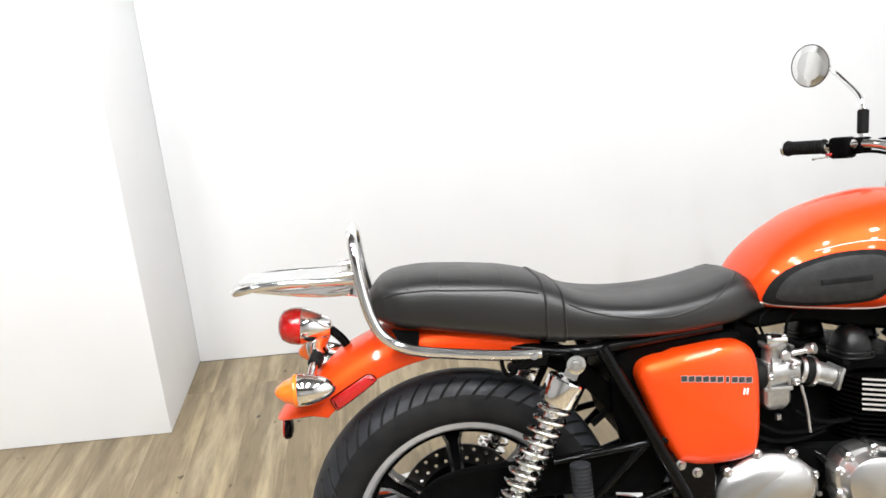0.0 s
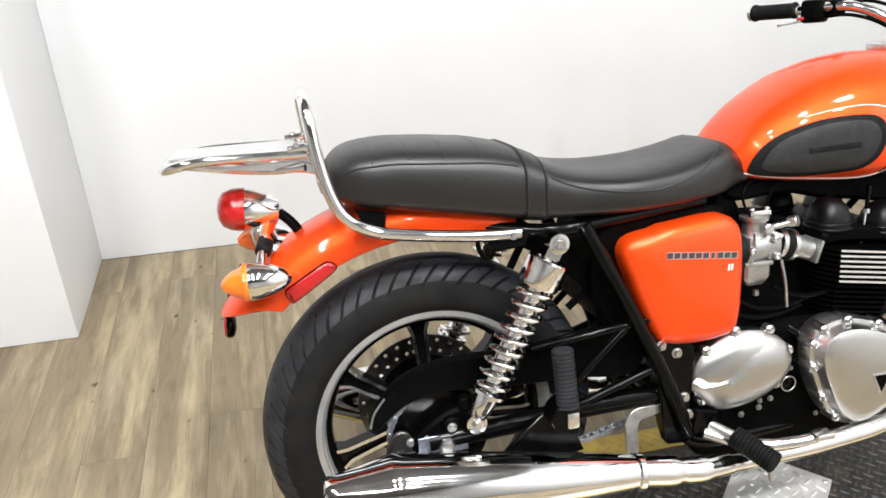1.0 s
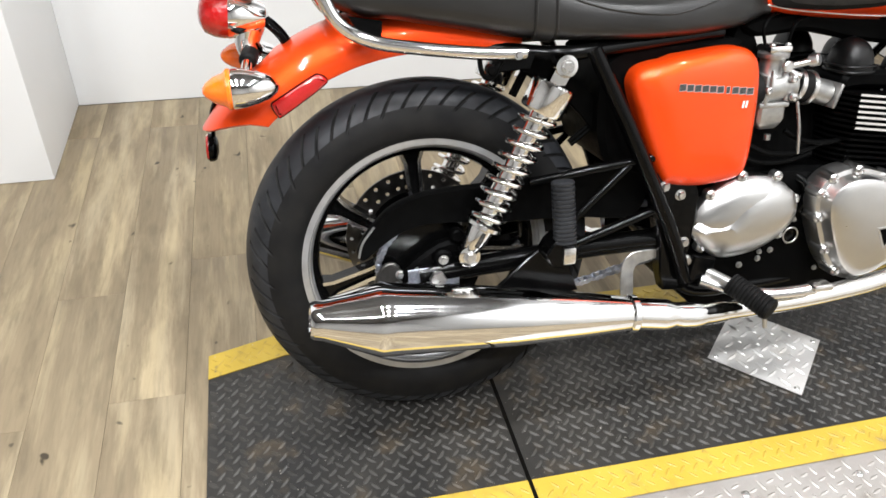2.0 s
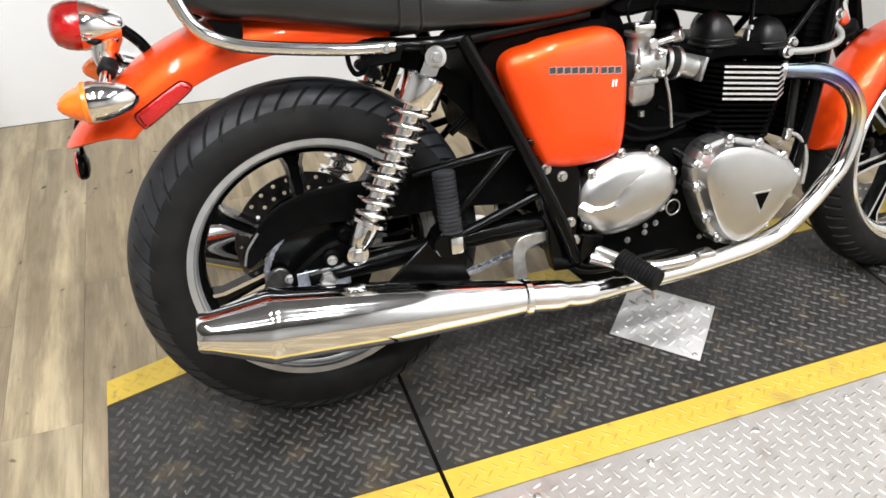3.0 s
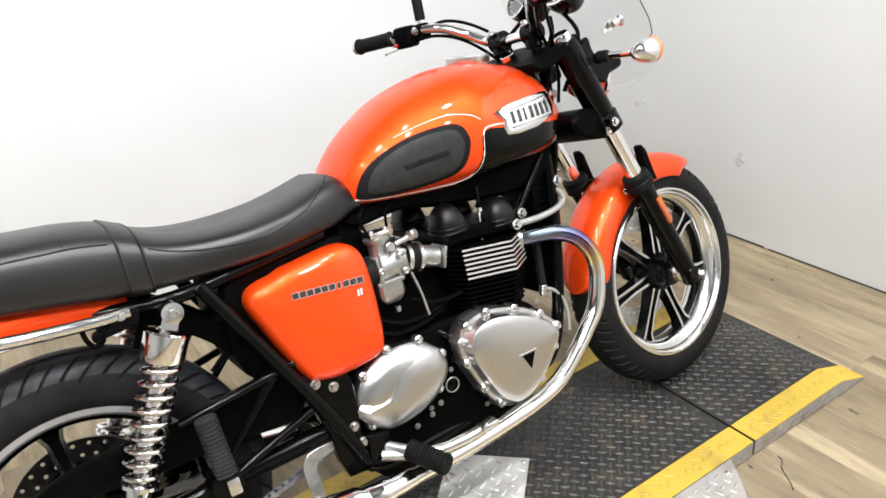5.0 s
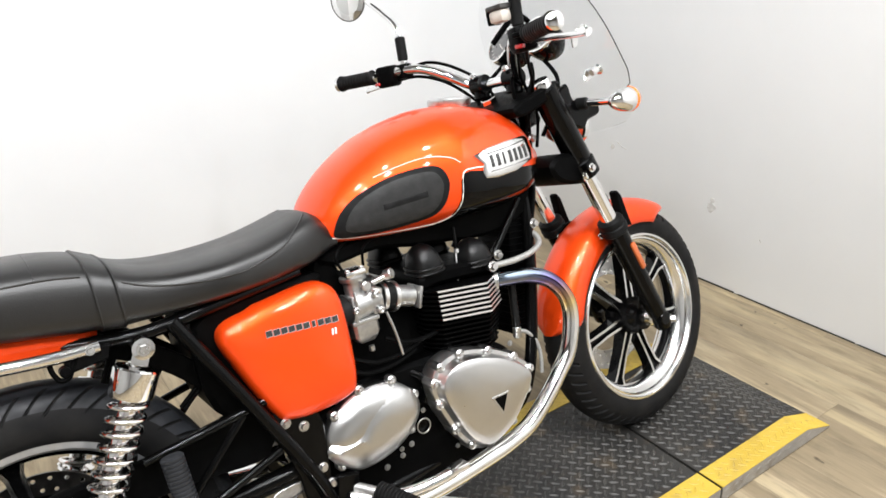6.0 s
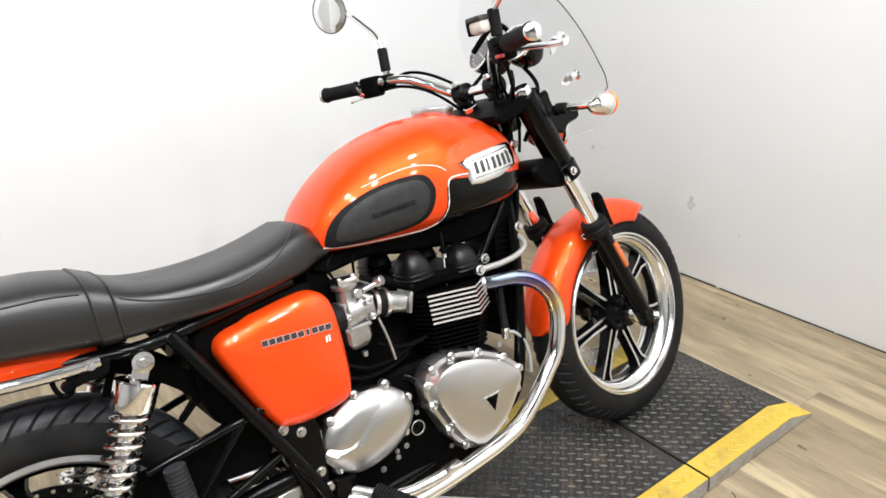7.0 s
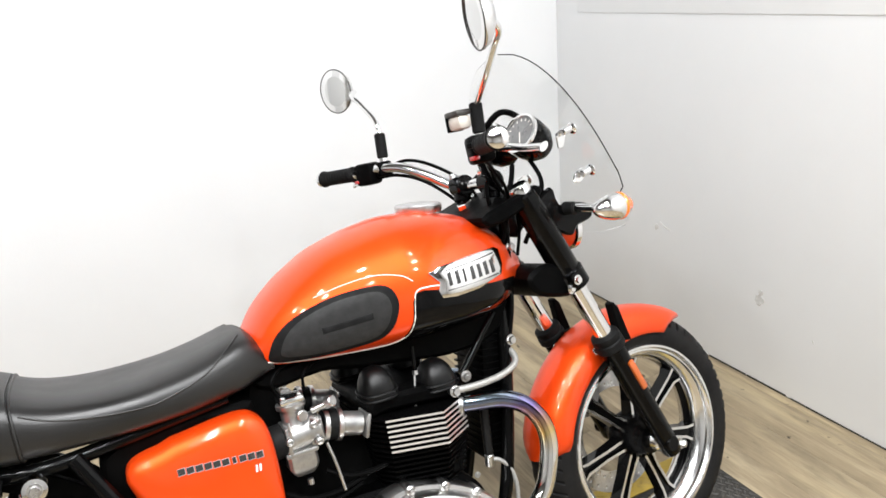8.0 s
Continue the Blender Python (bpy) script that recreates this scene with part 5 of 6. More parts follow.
for a in (24.5, 37, 49.5, 62):
    c, d = math.cos(radians(a)), math.sin(radians(a))
    for h in (-0.0035, 0.0035):
        rib = rod((0.328 * c - h * d, -0.058, 0.320 + 0.328 * d + h * c), (0.378 * c - h * d, -0.058, 0.320 + 0.378 * d + h * c), 0.0042, 8)
        bp("guard_rib", rib, "plastic", frame_top)
bp("rear_web", slab(smooth2([(0.400, 0.345), (0.47, 0.33), (0.47, 0.44), (0.385, 0.46), (0.352, 0.42)], 2), -0.055, 0.055, 0.006), "plastic", frame_top)
bp("wiring_block", slab(smooth2([(0.58, 0.715), (0.60, 0.685), (0.70, 0.690), (0.78, 0.672), (0.86, 0.66), (0.96, 0.645), (1.06, 0.655), (1.105, 0.70), (1.10, 0.752), (0.95, 0.735), (0.75, 0.732)], 3), -0.072, 0.072, 0.008), "plastic", frame_top)
bp("battery_box", slab(smooth2([(0.55, 0.46), (0.555, 0.69), (0.60, 0.70), (0.665, 0.575), (0.775, 0.565), (0.775, 0.445), (0.65, 0.44)], 3), -0.060, 0.060, 0.008), "plastic", frame_top)
bp("airbox", slab(smooth2([(0.31, 0.50), (0.40, 0.45), (0.55, 0.46), (0.565, 0.66), (0.52, 0.69), (0.33, 0.685), (0.30, 0.62)], 3), -0.100, 0.100, 0.01), "plastic", frame_top)
COOL = turn((1.045, 0, 0.55), (-0.12, 0, -1), (1, 0, 0))
cooler = bp("oil_cooler", box(0.042, 0.125, 0.32, 0.006).xf(COOL), "crinkle", frame_top, "black finned oil cooler")
for k in range(22):
    bp("cooler_fin", box(0.047, 0.136, 0.0035, 0).xf(COOL @ Matrix.Translation((0, 0, -0.152 + 0.0145 * k))), "crinkle", cooler)

bp("tube_bolt", bolt((1.094, -0.080, 0.640), (0.2, -1, 0), 0.0085, 0.010), "steel", frame_top)
bp("tube_bolt", bolt((1.137, -0.068, 0.826), (0.2, -1, 0), 0.0080, 0.010), "steel", frame_top)
for k in range(3):
    bp("loom", tube(curve([(1.15, -0.030 - 0.012 * k, 0.90), (1.128, -0.050 - 0.010 * k, 0.80), (1.112, -0.062 - 0.006 * k, 0.70), (1.085, -0.066, 0.60)], 6), 0.0055, 10), "black", frame_top)

# swinging arm, caliper, chain
swing = bp("swinging_arm", join([tube([(0.46, s * 0.105, 0.335), (0.30, s * 0.108, 0.335), (0.05, s * 0.112, 0.325), (-0.03, s * 0.112, 0.320)], 0.019, 12, flat=1.25) for s in (-1, 1)]) + rod((0.44, -0.12, 0.335), (0.44, 0.12, 0.335), 0.028, 18, 0.003), "black", None, "black steel swinging arm")
bp("axle_nut", bolt((0, -0.128, 0.320), (0, -1, 0), 0.015, 0.014), "steel", swing)
bp("axle_plate", slab([(-0.05, 0.300), (0.04, 0.303), (0.04, 0.340), (-0.05, 0.338)], -0.124, -0.128, 0.001), "chain", swing)
bp("adjuster_bolt", rod((-0.028, -0.112, 0.305), (-0.085, -0.112, 0.300), 0.004, 8) + bolt((-0.085, -0.112, 0.300), (-1, 0, 0), 0.008, 0.008), "steel", swing)
GUARD = smooth2([(-0.130, 0.362), (-0.122, 0.384), (-0.101, 0.411), (-0.069, 0.441), (-0.018, 0.460), (0.052, 0.466), (0.18, 0.466), (0.38, 0.481), (0.382, 0.385), (0.25, 0.392), (0.12, 0.396), (0.05, 0.404), (-0.021, 0.405), (-0.073, 0.385), (-0.118, 0.352)], 4)
guard_g = shell(GUARD, [(0.0, -0.078), (0.0, -0.096), (0.002, -0.099), (0.006, -0.098)])
chain_guard = bp("chain_guard", guard_g, "plastic", swing, "black plastic chain guard")
bp("guard_edge", tube(curve([(-0.129, -0.0985, 0.359), (-0.121, -0.0985, 0.385), (-0.100, -0.0985, 0.412)], 5), 0.0022, 8), "cast", swing)
hub_carrier = bp("hub_carrier", slab(smooth2([(-0.055, 0.33), (0.01, 0.375), (0.055, 0.37), (0.045, 0.31), (-0.005, 0.285), (-0.05, 0.295)], 3), -0.088, -0.116, 0.006), "crinkle", swing, "black wheel carrier")
bp("chain_adjuster", slab(smooth2([(-0.105, 0.310), (-0.085, 0.342), (-0.06, 0.335), (-0.048, 0.28), (-0.08, 0.265), (-0.10, 0.275)], 3), -0.094, -0.104, 0.002), "disc", swing)
bp("carrier_lug", rod((0.012, -0.10, 0.352), (0.012, -0.130, 0.352), 0.017, 14, 0.004) + rod((0.040, -0.10, 0.388), (0.040, -0.122, 0.388), 0.012, 14, 0.003), "crinkle", swing)
for x, y, z in ((0.012, -0.130, 0.352), (-0.060, -0.105, 0.322), (0.068, -0.112, 0.392), (-0.030, -0.117, 0.330)):
    bp("carrier_bolt", bolt((x, y, z), (0, -1, 0), 0.0065, 0.007), "steel", swing)
# chain: side plates along the lower and upper runs and round the rear sprocket
chain_line = [(0.47, 0.294), (0.44, 0.288), (0.35, 0.266), (0.26, 0.247), (0.15, 0.234), (0.05, 0.225)]
chain_pts = curve([(x, 0, z) for x, z in chain_line], 8) + [Vector((0.095 * math.cos(radians(a)), 0, 0.320 + 0.095 * math.sin(radians(a)))) for a in range(-80, -271, -9)] + curve([(0.05, 0, 0.414), (0.25, 0, 0.405), (0.47, 0, 0.394)], 10)
step, walked, last = 0.0159, 0.0, chain_pts[0]
spots = [last.copy()]
for p in chain_pts[1:]:
    while (p - last).length >= step:
        last = last + (p - last).normalized() * step
        spots.append(last.copy())
plate = slab(smooth2([(-0.0095, 0.0), (-0.006, 0.0055), (0.0, 0.0036), (0.006, 0.0055), (0.0095, 0.0), (0.006, -0.0055), (0.0, -0.0036), (-0.006, -0.0055)], 2), -0.0012, 0.0012, 0.0004)
for i, (p, q) in enumerate(zip(spots, spots[1:])):
    d = q - p
    m = Matrix.Translation((p + q) / 2 + Vector((0, -0.0795, 0))) @ Matrix.Rotation(-math.atan2(d.z, d.x), 4, "Y")
    w = 0.0075 if i % 2 else 0.0050
    g = plate.xf(m @ Matrix.Translation((0, w, 0))) + plate.xf(m @ Matrix.Translation((0, -w, 0))) + rod((0, -0.009, 0), (0, 0.009, 0), 0.0042, 8).xf(m @ Matrix.Translation((-0.008, 0, 0)))
    bp("chain_link", g, "chain", swing)
for k in range(4):
    bp("finned_block", box(0.005, 0.010, 0.050, 0.001).xf(Matrix.Translation((0.206 + 0.0095 * k, -0.112, 0.349 - 0.0012 * k))), "cast", swing)

# footrests and brake pedal
def footpeg(a, b, r, name, label, material="grip_rubber"):
    a, b = Vector(a), Vector(b)
    d = (b - a).normalized()
    L = (b - a).length
    prof = [(r * 0.8, 0)]
    k = int(L / 0.007)
    for i in range(k):
        z = L * (i + 0.5) / k
        prof += [(r, z - 0.0022), (r, z + 0.0014), (r * 0.9, z + 0.0022)]
    prof += [(r * 0.9, L), (r * 0.4, L + 0.002)]
    return bp(name, lathe(prof, 16).xf(turn(a, d)), material, None, label)


for s in (-1, 1):
    peg = footpeg((0.542, s * 0.178, 0.261), (0.580, s * 0.252, 0.236), 0.0212, "footrest", "black ribbed rubber rider footrest")
    bp("footrest_hinge", rod((0.505, s * 0.135, 0.276), (0.543, s * 0.180, 0.2605), 0.0095, 12, 0.002), "cast", peg)
    bp("footrest_bracket", slab([(0.47, 0.26), (0.52, 0.262), (0.525, 0.30), (0.48, 0.31)], s * 0.130, s * 0.150, 0.003), "black", peg)
    bp("peg_feeler", rod((0.574, s * 0.240, 0.228), (0.578, s * 0.244, 0.198), 0.004, 8), "steel", peg)
    pil = footpeg((0.208, s * 0.190, 0.385), (0.205, s * 0.176, 0.490), 0.0195, "pillion_footrest", "folded black ribbed rubber pillion footrest", "tread_rubber")
    bp("pillion_hinge", box(0.022, 0.020, 0.030, 0.003).xf(Matrix.Translation((0.212, s * 0.196, 0.366))), "polished", pil)
    bp("pillion_bracket", slab(smooth2([(0.175, 0.372), (0.195, 0.395), (0.225, 0.388), (0.230, 0.355), (0.205, 0.340), (0.180, 0.350)], 2), s * 0.150, s * 0.198, 0.003), "black", pil)
    bp("exhaust_hanger", slab([(0.097, 0.296), (0.185, 0.368), (0.205, 0.374), (0.222, 0.352), (0.252, 0.273), (0.16, 0.262)], s * 0.146, s * 0.152, 0.002), "black", pil)
pedal = bp("brake_pedal", tube(curve([(0.495, -0.150, 0.262), (0.55, -0.172, 0.244), (0.61, -0.190, 0.236), (0.665, -0.203, 0.240), (0.698, -0.208, 0.245)], 5), 0.012, 12, flat=0.8), "polished", None, "polished alloy rear brake pedal")
bp("pedal_pad", box(0.040, 0.030, 0.012, 0.003).xf(Matrix.Translation((0.706, -0.210, 0.249))), "polished", pedal)
bp("bracket_strap", slab(smooth2([(0.354, 0.215), (0.349, 0.29), (0.360, 0.312), (0.376, 0.320), (0.42, 0.319), (0.416, 0.302), (0.386, 0.296), (0.374, 0.280), (0.377, 0.215)], 2), -0.118, -0.122, 0.001), "cast", frame_top)

# hoses at the head
bp("oil_hose", tube(curve([(0.935, -0.128, 0.592), (0.985, -0.127, 0.588), (1.04, -0.120, 0.589), (1.078, -0.108, 0.598), (1.090, -0.088, 0.613), (1.082, -0.062, 0.627), (1.060, -0.045, 0.632)], 6), 0.0068, 12), "hose", frame_top, "braided steel oil hose")
bp("hose_bolt", bolt((0.929, -0.130, 0.592), (0, -1, 0.1), 0.0085, 0.010) + rod((0.929, -0.100, 0.592), (0.929, -0.131, 0.592), 0.011, 14, 0.002), "steel", frame_top)
bp("oil_hose", tube(curve([(0.995, -0.086, 0.412), (1.015, -0.089, 0.406), (1.034, -0.094, 0.382), (1.040, -0.098, 0.345), (1.034, -0.10, 0.300)], 6), 0.0045, 10), "hose", frame_top)
bp("hose_bolt", rod((0.993, -0.084, 0.398), (0.996, -0.086, 0.424), 0.0095, 10, 0.002), "steel", frame_top)
bp("rubber_hose", lathe([(0.0085 + 0.0012 * (k % 2), 0.006 * k) for k in range(20)], 14).xf(turn((0.996, -0.085, 0.424), (0.10, 0.06, 1))), "satin_cover", frame_top)
bp("stay_bolt", bolt((0.975, -0.090, 0.600), (0, -1, 0), 0.0085, 0.010), "steel", frame_top)

# front fork and yokes
UPF = Vector((1.157 - 1.430, 0, 0.933 - 0.293)).normalized()
for s in (-1, 1):
    low = Vector((1.430, s * 0.100, 0.293))
    at = lambda k: low + UPF * k
    leg_f = sp("fork_leg", lathe([(0.020, -0.030), (0.0235, -0.022), (0.0245, 0.10), (0.026, 0.24), (0.028, 0.265), (0.028, 0.290)], 24).xf(turn(low, UPF)), "black", None, "black fork leg with a chrome tube")
    sp("fork_tube", rod(at(0.28), at(0.70), 0.0205, 24), "chrome", leg_f, "chrome fork tube")
    sp("dust_boot", lathe([(0.030, 0.280), (0.034, 0.284), (0.034, 0.300), (0.031, 0.303), (0.033, 0.307), (0.032, 0.318), (0.022, 0.322)], 24).xf(turn(low, UPF)), "grip_rubber", leg_f)
    sp("fork_shroud", lathe([(0.028, 0.462), (0.0305, 0.466), (0.0305, 0.685), (0.026, 0.690)], 24).xf(turn(low, UPF)), "black", leg_f)
    sp("pinch_collar", lathe([(0.0305, 0.452), (0.0345, 0.455), (0.0345, 0.492), (0.0310, 0.496)], 28).xf(turn(low, UPF)), "black", leg_f)
    sp("pinch_lug", box(0.022, 0.022, 0.030, 0.004).xf(turn(at(0.474) + Vector((-0.016, s * 0.030, 0)), UPF, (1, 0, 0))), "black", leg_f)
    sp("pinch_bolt", bolt(at(0.474) + Vector((-0.016, s * 0.041, 0)), (0, s, 0), 0.0075, 0.008), "chrome", leg_f)
    sp("fork_cap", lathe([(0.024, 0.688), (0.024, 0.704), (0.021, 0.708), (0.012, 0.709)], 24).xf(turn(low, UPF)), "chrome", leg_f)
    sp("axle_bolt", bolt(low + Vector((0.030, s * 0.012, -0.014)), (0.5, s, 0), 0.009, 0.012), "steel", leg_f)
    sp("axle_lug", rod(low + Vector((-0.004, -s * 0.03, 0.0)), low + Vector((-0.004, s * 0.024, 0.0)), 0.019, 20, 0.003), "black", leg_f)
    guard = [(1.340, 0.560), (1.372, 0.556), (1.351, 0.636), (1.339, 0.650), (1.331, 0.646)]
    sp("tube_guard", slab(guard, s * 0.088, s * 0.112, 0.003), "plastic", leg_f)
    r0 = at(0.205) + Vector((0.006, s * 0.026, 0))
    rr = box(0.016, 0.010, 0.078, 0.004).xf(turn(r0, UPF, (1, 0, 0)))
    sp("fork_reflector", rr, "amber_dull", leg_f, "amber side reflector")
yoke = sp("lower_yoke", slab(smooth2([(1.125, 0.755), (1.165, 0.775), (1.215, 0.765), (1.255, 0.735), (1.262, 0.712), (1.225, 0.695), (1.15, 0.715)], 3), -0.118, 0.118, 0.008), "crinkle", None, "black fork yokes")
for s in (-1, 1):
    sp("yoke_bolt", bolt((1.222, s * 0.122, 0.712), (0.3, s, 0), 0.009, 0.008), "chrome", yoke)
sp("upper_yoke", slab(smooth2([(1.045, 0.900), (1.10, 0.918), (1.185, 0.938), (1.195, 0.915), (1.12, 0.888), (1.06, 0.878)], 3), -0.122, 0.122, 0.006), "crinkle", yoke)
sp("steering_head", rod((1.165, 0, 0.76), (1.105, 0, 0.90), 0.032, 20, 0.004), "black", yoke)
sp("steering_nut", rod((1.092, 0, 0.905), (1.084, 0, 0.930), 0.018, 6, 0.002), "chrome", yoke)

# front mudguard
ff = sp("front_mudguard", fender(AX_F + Vector((0.005, 0, 0)), 0.250, 0.312, 0.067, 56, 171, 0.0035, 44, 14, 2.0, 0.0, 0.0, 14), "orange", None, "glossy orange front mudguard", 50)
for s in (-1, 1):
    sp("mudguard_stay", slab(smooth2([(1.300, 0.555), (1.345, 0.575), (1.385, 0.530), (1.380, 0.470), (1.35, 0.50)], 2), s * 0.064, s * 0.074, 0.002), "black", ff)
    sp("mudguard_bolt", button((1.300, s * 0.068, 0.545), (0, s, 0.3), 0.008, 0.006), "chrome", ff)
sp("front_caliper", slab(smooth2([(1.30, 0.42), (1.34, 0.46), (1.39, 0.44), (1.37, 0.37), (1.32, 0.36)], 3), 0.045, 0.095, 0.006), "cast", front_wheel, "alloy brake caliper")

# handlebar with controls
half = [(0.943, 0.350, 1.039), (0.962, 0.300, 1.036), (0.985, 0.245, 1.034), (1.010, 0.195, 1.036), (1.040, 0.155, 1.028), (1.075, 0.112, 1.000), (1.108, 0.078, 0.970), (1.122, 0.050, 0.962), (1.124, 0.0, 0.962)]
hb = curve(half, 6)
bar = sp("handlebar", tube([Vector((p.x, p.y, p.z)) for p in hb] + [Vector((p.x, -p.y, p.z)) for p in reversed(hb[:-1])], 0.0112, 16), "chrome", None, "chrome handlebar with black grips", 60)
for s in (-1, 1):
    a, b = Vector((0.976, s * 0.266, 1.0358)), Vector((0.934, s * 0.370, 1.040)) if s < 0 else Vector((0.939, 0.358, 1.0395))
    d = b - a
    L = d.length
    prof = [(0.0165, 0), (0.0185, 0.002), (0.0185, 0.006), (0.0165, 0.008)]
    for i in range(9):
        z = 0.012 + i * (L - 0.022) / 9
        prof += [(0.0162, z), (0.0170, z + 0.002), (0.0170, z + 0.006), (0.0162, z + 0.007)]
    prof += [(0.0190, L - 0.006), (0.0195, L), (0.012, L + 0.002)]
    sp("grip", lathe(prof, 20).xf(turn(a, d)), "grip_rubber", bar, "black ribbed rubber grip")
    sp("bar_end", lathe([(0.013, L + 0.001), (0.0175, L + 0.003), (0.0175, L + 0.010), (0.012, L + 0.014), (0.004, L + 0.015)], 20).xf(turn(a, d)), "chrome", bar)
    c = Vector((0.994, s * 0.231, 1.030))
    sp("switch_box", box(0.044, 0.050, 0.048, 0.008).xf(turn(c, d, (1, 0, 0))), "plastic", bar, "black switch housing")
    sp("switch_knob", box(0.012, 0.020, 0.010, 0.003).xf(Matrix.Translation(c + Vector((-0.024, s * 0.012, 0.008)))), "plastic", bar)
    sp("signal_switch", box(0.012, 0.018, 0.008, 0.002).xf(Matrix.Translation(c + Vector((-0.024, s * 0.014, -0.014)))), "red_lens", bar)
    sp("perch", box(0.034, 0.028, 0.034, 0.006).xf(Matrix.Translation((1.018, s * 0.196, 1.034))), "plastic", bar)
    sp("lever", tube(curve([(1.025, s * 0.215, 1.028), (1.040, s * 0.260, 1.022), (1.030, s * 0.320, 1.015), (1.022, s * 0.372, 1.012)], 5), [0.009] * 5 + [0.0075] * 10 + [0.010], 12, flat=0.6), "polished", bar, "polished alloy hand lever")
    sp("bar_clamp", rod((1.122, s * 0.035, 0.962), (1.122, s * 0.075, 0.963), 0.024, 18, 0.004), "black", bar)
    sp("riser", rod((1.118, s * 0.055, 0.93), (1.122, s * 0.055, 0.960), 0.019, 16, 0.002), "black", bar)
    sp("clamp_bolt", bolt((1.104, s * 0.055, 0.984), (-0.3, 0, 1), 0.007, 0.008), "chrome", bar)
    # mirrors
    base = Vector((1.022, s * 0.198, 1.048))
    mir = sp("mirror", rod(base + Vector((0, 0, 0.010)), base + Vector((0.004, 0, 0.066)), 0.0125, 16, 0.003), "grip_rubber", None, "round chrome rear-view mirror on a bent stem")
    sp("stem_nut", rod(base, base + Vector((0, 0, 0.014)), 0.009, 6), "chrome", mir)
    mc = STEER.inverted() @ (Vector((0.994, -0.351, 1.249)) if s < 0 else Vector((0.995, 0.389, 1.226)))
    bend = [base.lerp(mc, 0.45) + Vector((0.016, 0, 0.018)), base.lerp(mc, 0.72) + Vector((0.034, 0, 0.012)), mc + Vector((0.046, -s * 0.016, -0.020))] if s < 0 else [base + Vector((0.006, s * 0.012, 0.095)), base + Vector((0.004, s * 0.050, 0.132)), base + Vector((0.002, s * 0.095, 0.170)), mc + Vector((0.030, -s * 0.030, -0.010))]
    sp("stem", tube(curve([base + Vector((0.004, 0, 0.06))] + bend + [mc + Vector((0.020, -s * 0.004, 0))], 5), 0.0062, 12), "chrome", mir)
    mm = turn(mc, (-1, -s * 0.34, -0.05))
    sp("mirror_shell", lathe([(0.004, -0.024), (0.028, -0.020), (0.047, -0.008), (0.053, 0.003), (0.0535, 0.007), (0.051, 0.008)], 36).xf(mm), "chrome", mir)
    sp("mirror_rim", tube([mm @ Vector((0.0522 * math.cos(a), 0.0522 * math.sin(a), 0.0075)) for a in (2 * math.pi * j / 40 for j in range(40))], 0.0015, 8, closed=True), "disc", mir)
    sp("mirror_glass", lathe([(0.0505, 0.0070), (0.044, 0.0076), (0.034, 0.0081), (0.022, 0.0085), (0.010, 0.0087), (0.0004, 0.0088)], 36).xf(mm), "mirror", mir)

# brake fluid reservoir
resv = sp("fluid_reservoir", box(0.030, 0.040, 0.026, 0.008).xf(Matrix.Translation((0.998, -0.178, 1.084))), "reservoir", None, "small translucent brake fluid reservoir")
sp("reservoir_cap", box(0.034, 0.044, 0.010, 0.003).xf(Matrix.Translation((0.998, -0.178, 1.101))), "disc", resv)
sp("reservoir_strap", box(0.034, 0.006, 0.028, 0.002).xf(Matrix.Translation((0.998, -0.159, 1.084))), "plastic", resv)

# instruments
for s in (-1, 1):
    c = Vector((1.217, s * 0.062, 1.045))
    face = Vector((-0.84, s * 0.16, 0.52)).normalized()
    gauge = sp("instrument", lathe([(0.010, -0.078), (0.028, -0.072), (0.042, -0.050), (0.046, -0.018), (0.0455, 0.0)], 32).xf(turn(c, face)), "black_paint", None, "black instrument with a chrome bezel")
    sp("bezel", lathe([(0.044, -0.006), (0.0455, 0.0), (0.0445, 0.006), (0.040, 0.007), (0.039, 0.003)], 36, cap=False).xf(turn(c, face)), "chrome", gauge)
    sp("dial", lathe([(0.0395, 0.001), (0.0395, 0.002)], 36).xf(turn(c, face)), "dial", gauge)
    m = turn(c, face)
    for k in range(13):
        a = radians(-40 + k * 260 / 12)
        g = box(0.006, 0.0014, 0.0006, 0).xf(Matrix.Translation((0.032, 0, 0.0025)))
        sp("tick", g.xf(m @ Matrix.Rotation(a, 4, "Z")), "letter_pale", gauge)
    sp("needle", box(0.026, 0.0018, 0.0008, 0).xf(m @ Matrix.Rotation(radians(215), 4, "Z") @ Matrix.Translation((0.010, 0, 0.0034))), "letter_pale", gauge)

# headlamp
hl = sp("headlamp", lathe([(0.004, -0.080), (0.022, -0.072), (0.034, -0.050), (0.041, -0.020), (0.042, 0.0)], 40).xf(turn((1.318, -0.02, 0.820), (1, 0, -0.05))), "orange", None, "round headlamp with an orange shell and a chrome rim")
sp("rim", lathe([(0.042, -0.004), (0.047, 0.0), (0.047, 0.012), (0.042, 0.018), (0.039, 0.012)], 40).xf(turn((1.318, -0.02, 0.820), (1, 0, -0.05))), "chrome", hl)
sp("glass", lathe([(0.041, 0.010), (0.037, 0.018), (0.025, 0.024), (0.001, 0.027)], 40).xf(turn((1.318, -0.02, 0.820), (1, 0, -0.05))), "polished", hl)
for s in (-1, 1):
    sp("headlamp_ear", slab(smooth2([(1.175, 0.885), (1.235, 0.925), (1.250, 0.885), (1.305, 0.880), (1.330, 0.866), (1.330, 0.842), (1.288, 0.832), (1.268, 0.815), (1.225, 0.838)], 3), s * 0.088, s * 0.106, 0.004), "black", hl)
    signal((1.300, s * 0.212, 0.864), (1, 0, -0.06), steered=True, base=(1.272, s * 0.125, 0.872))

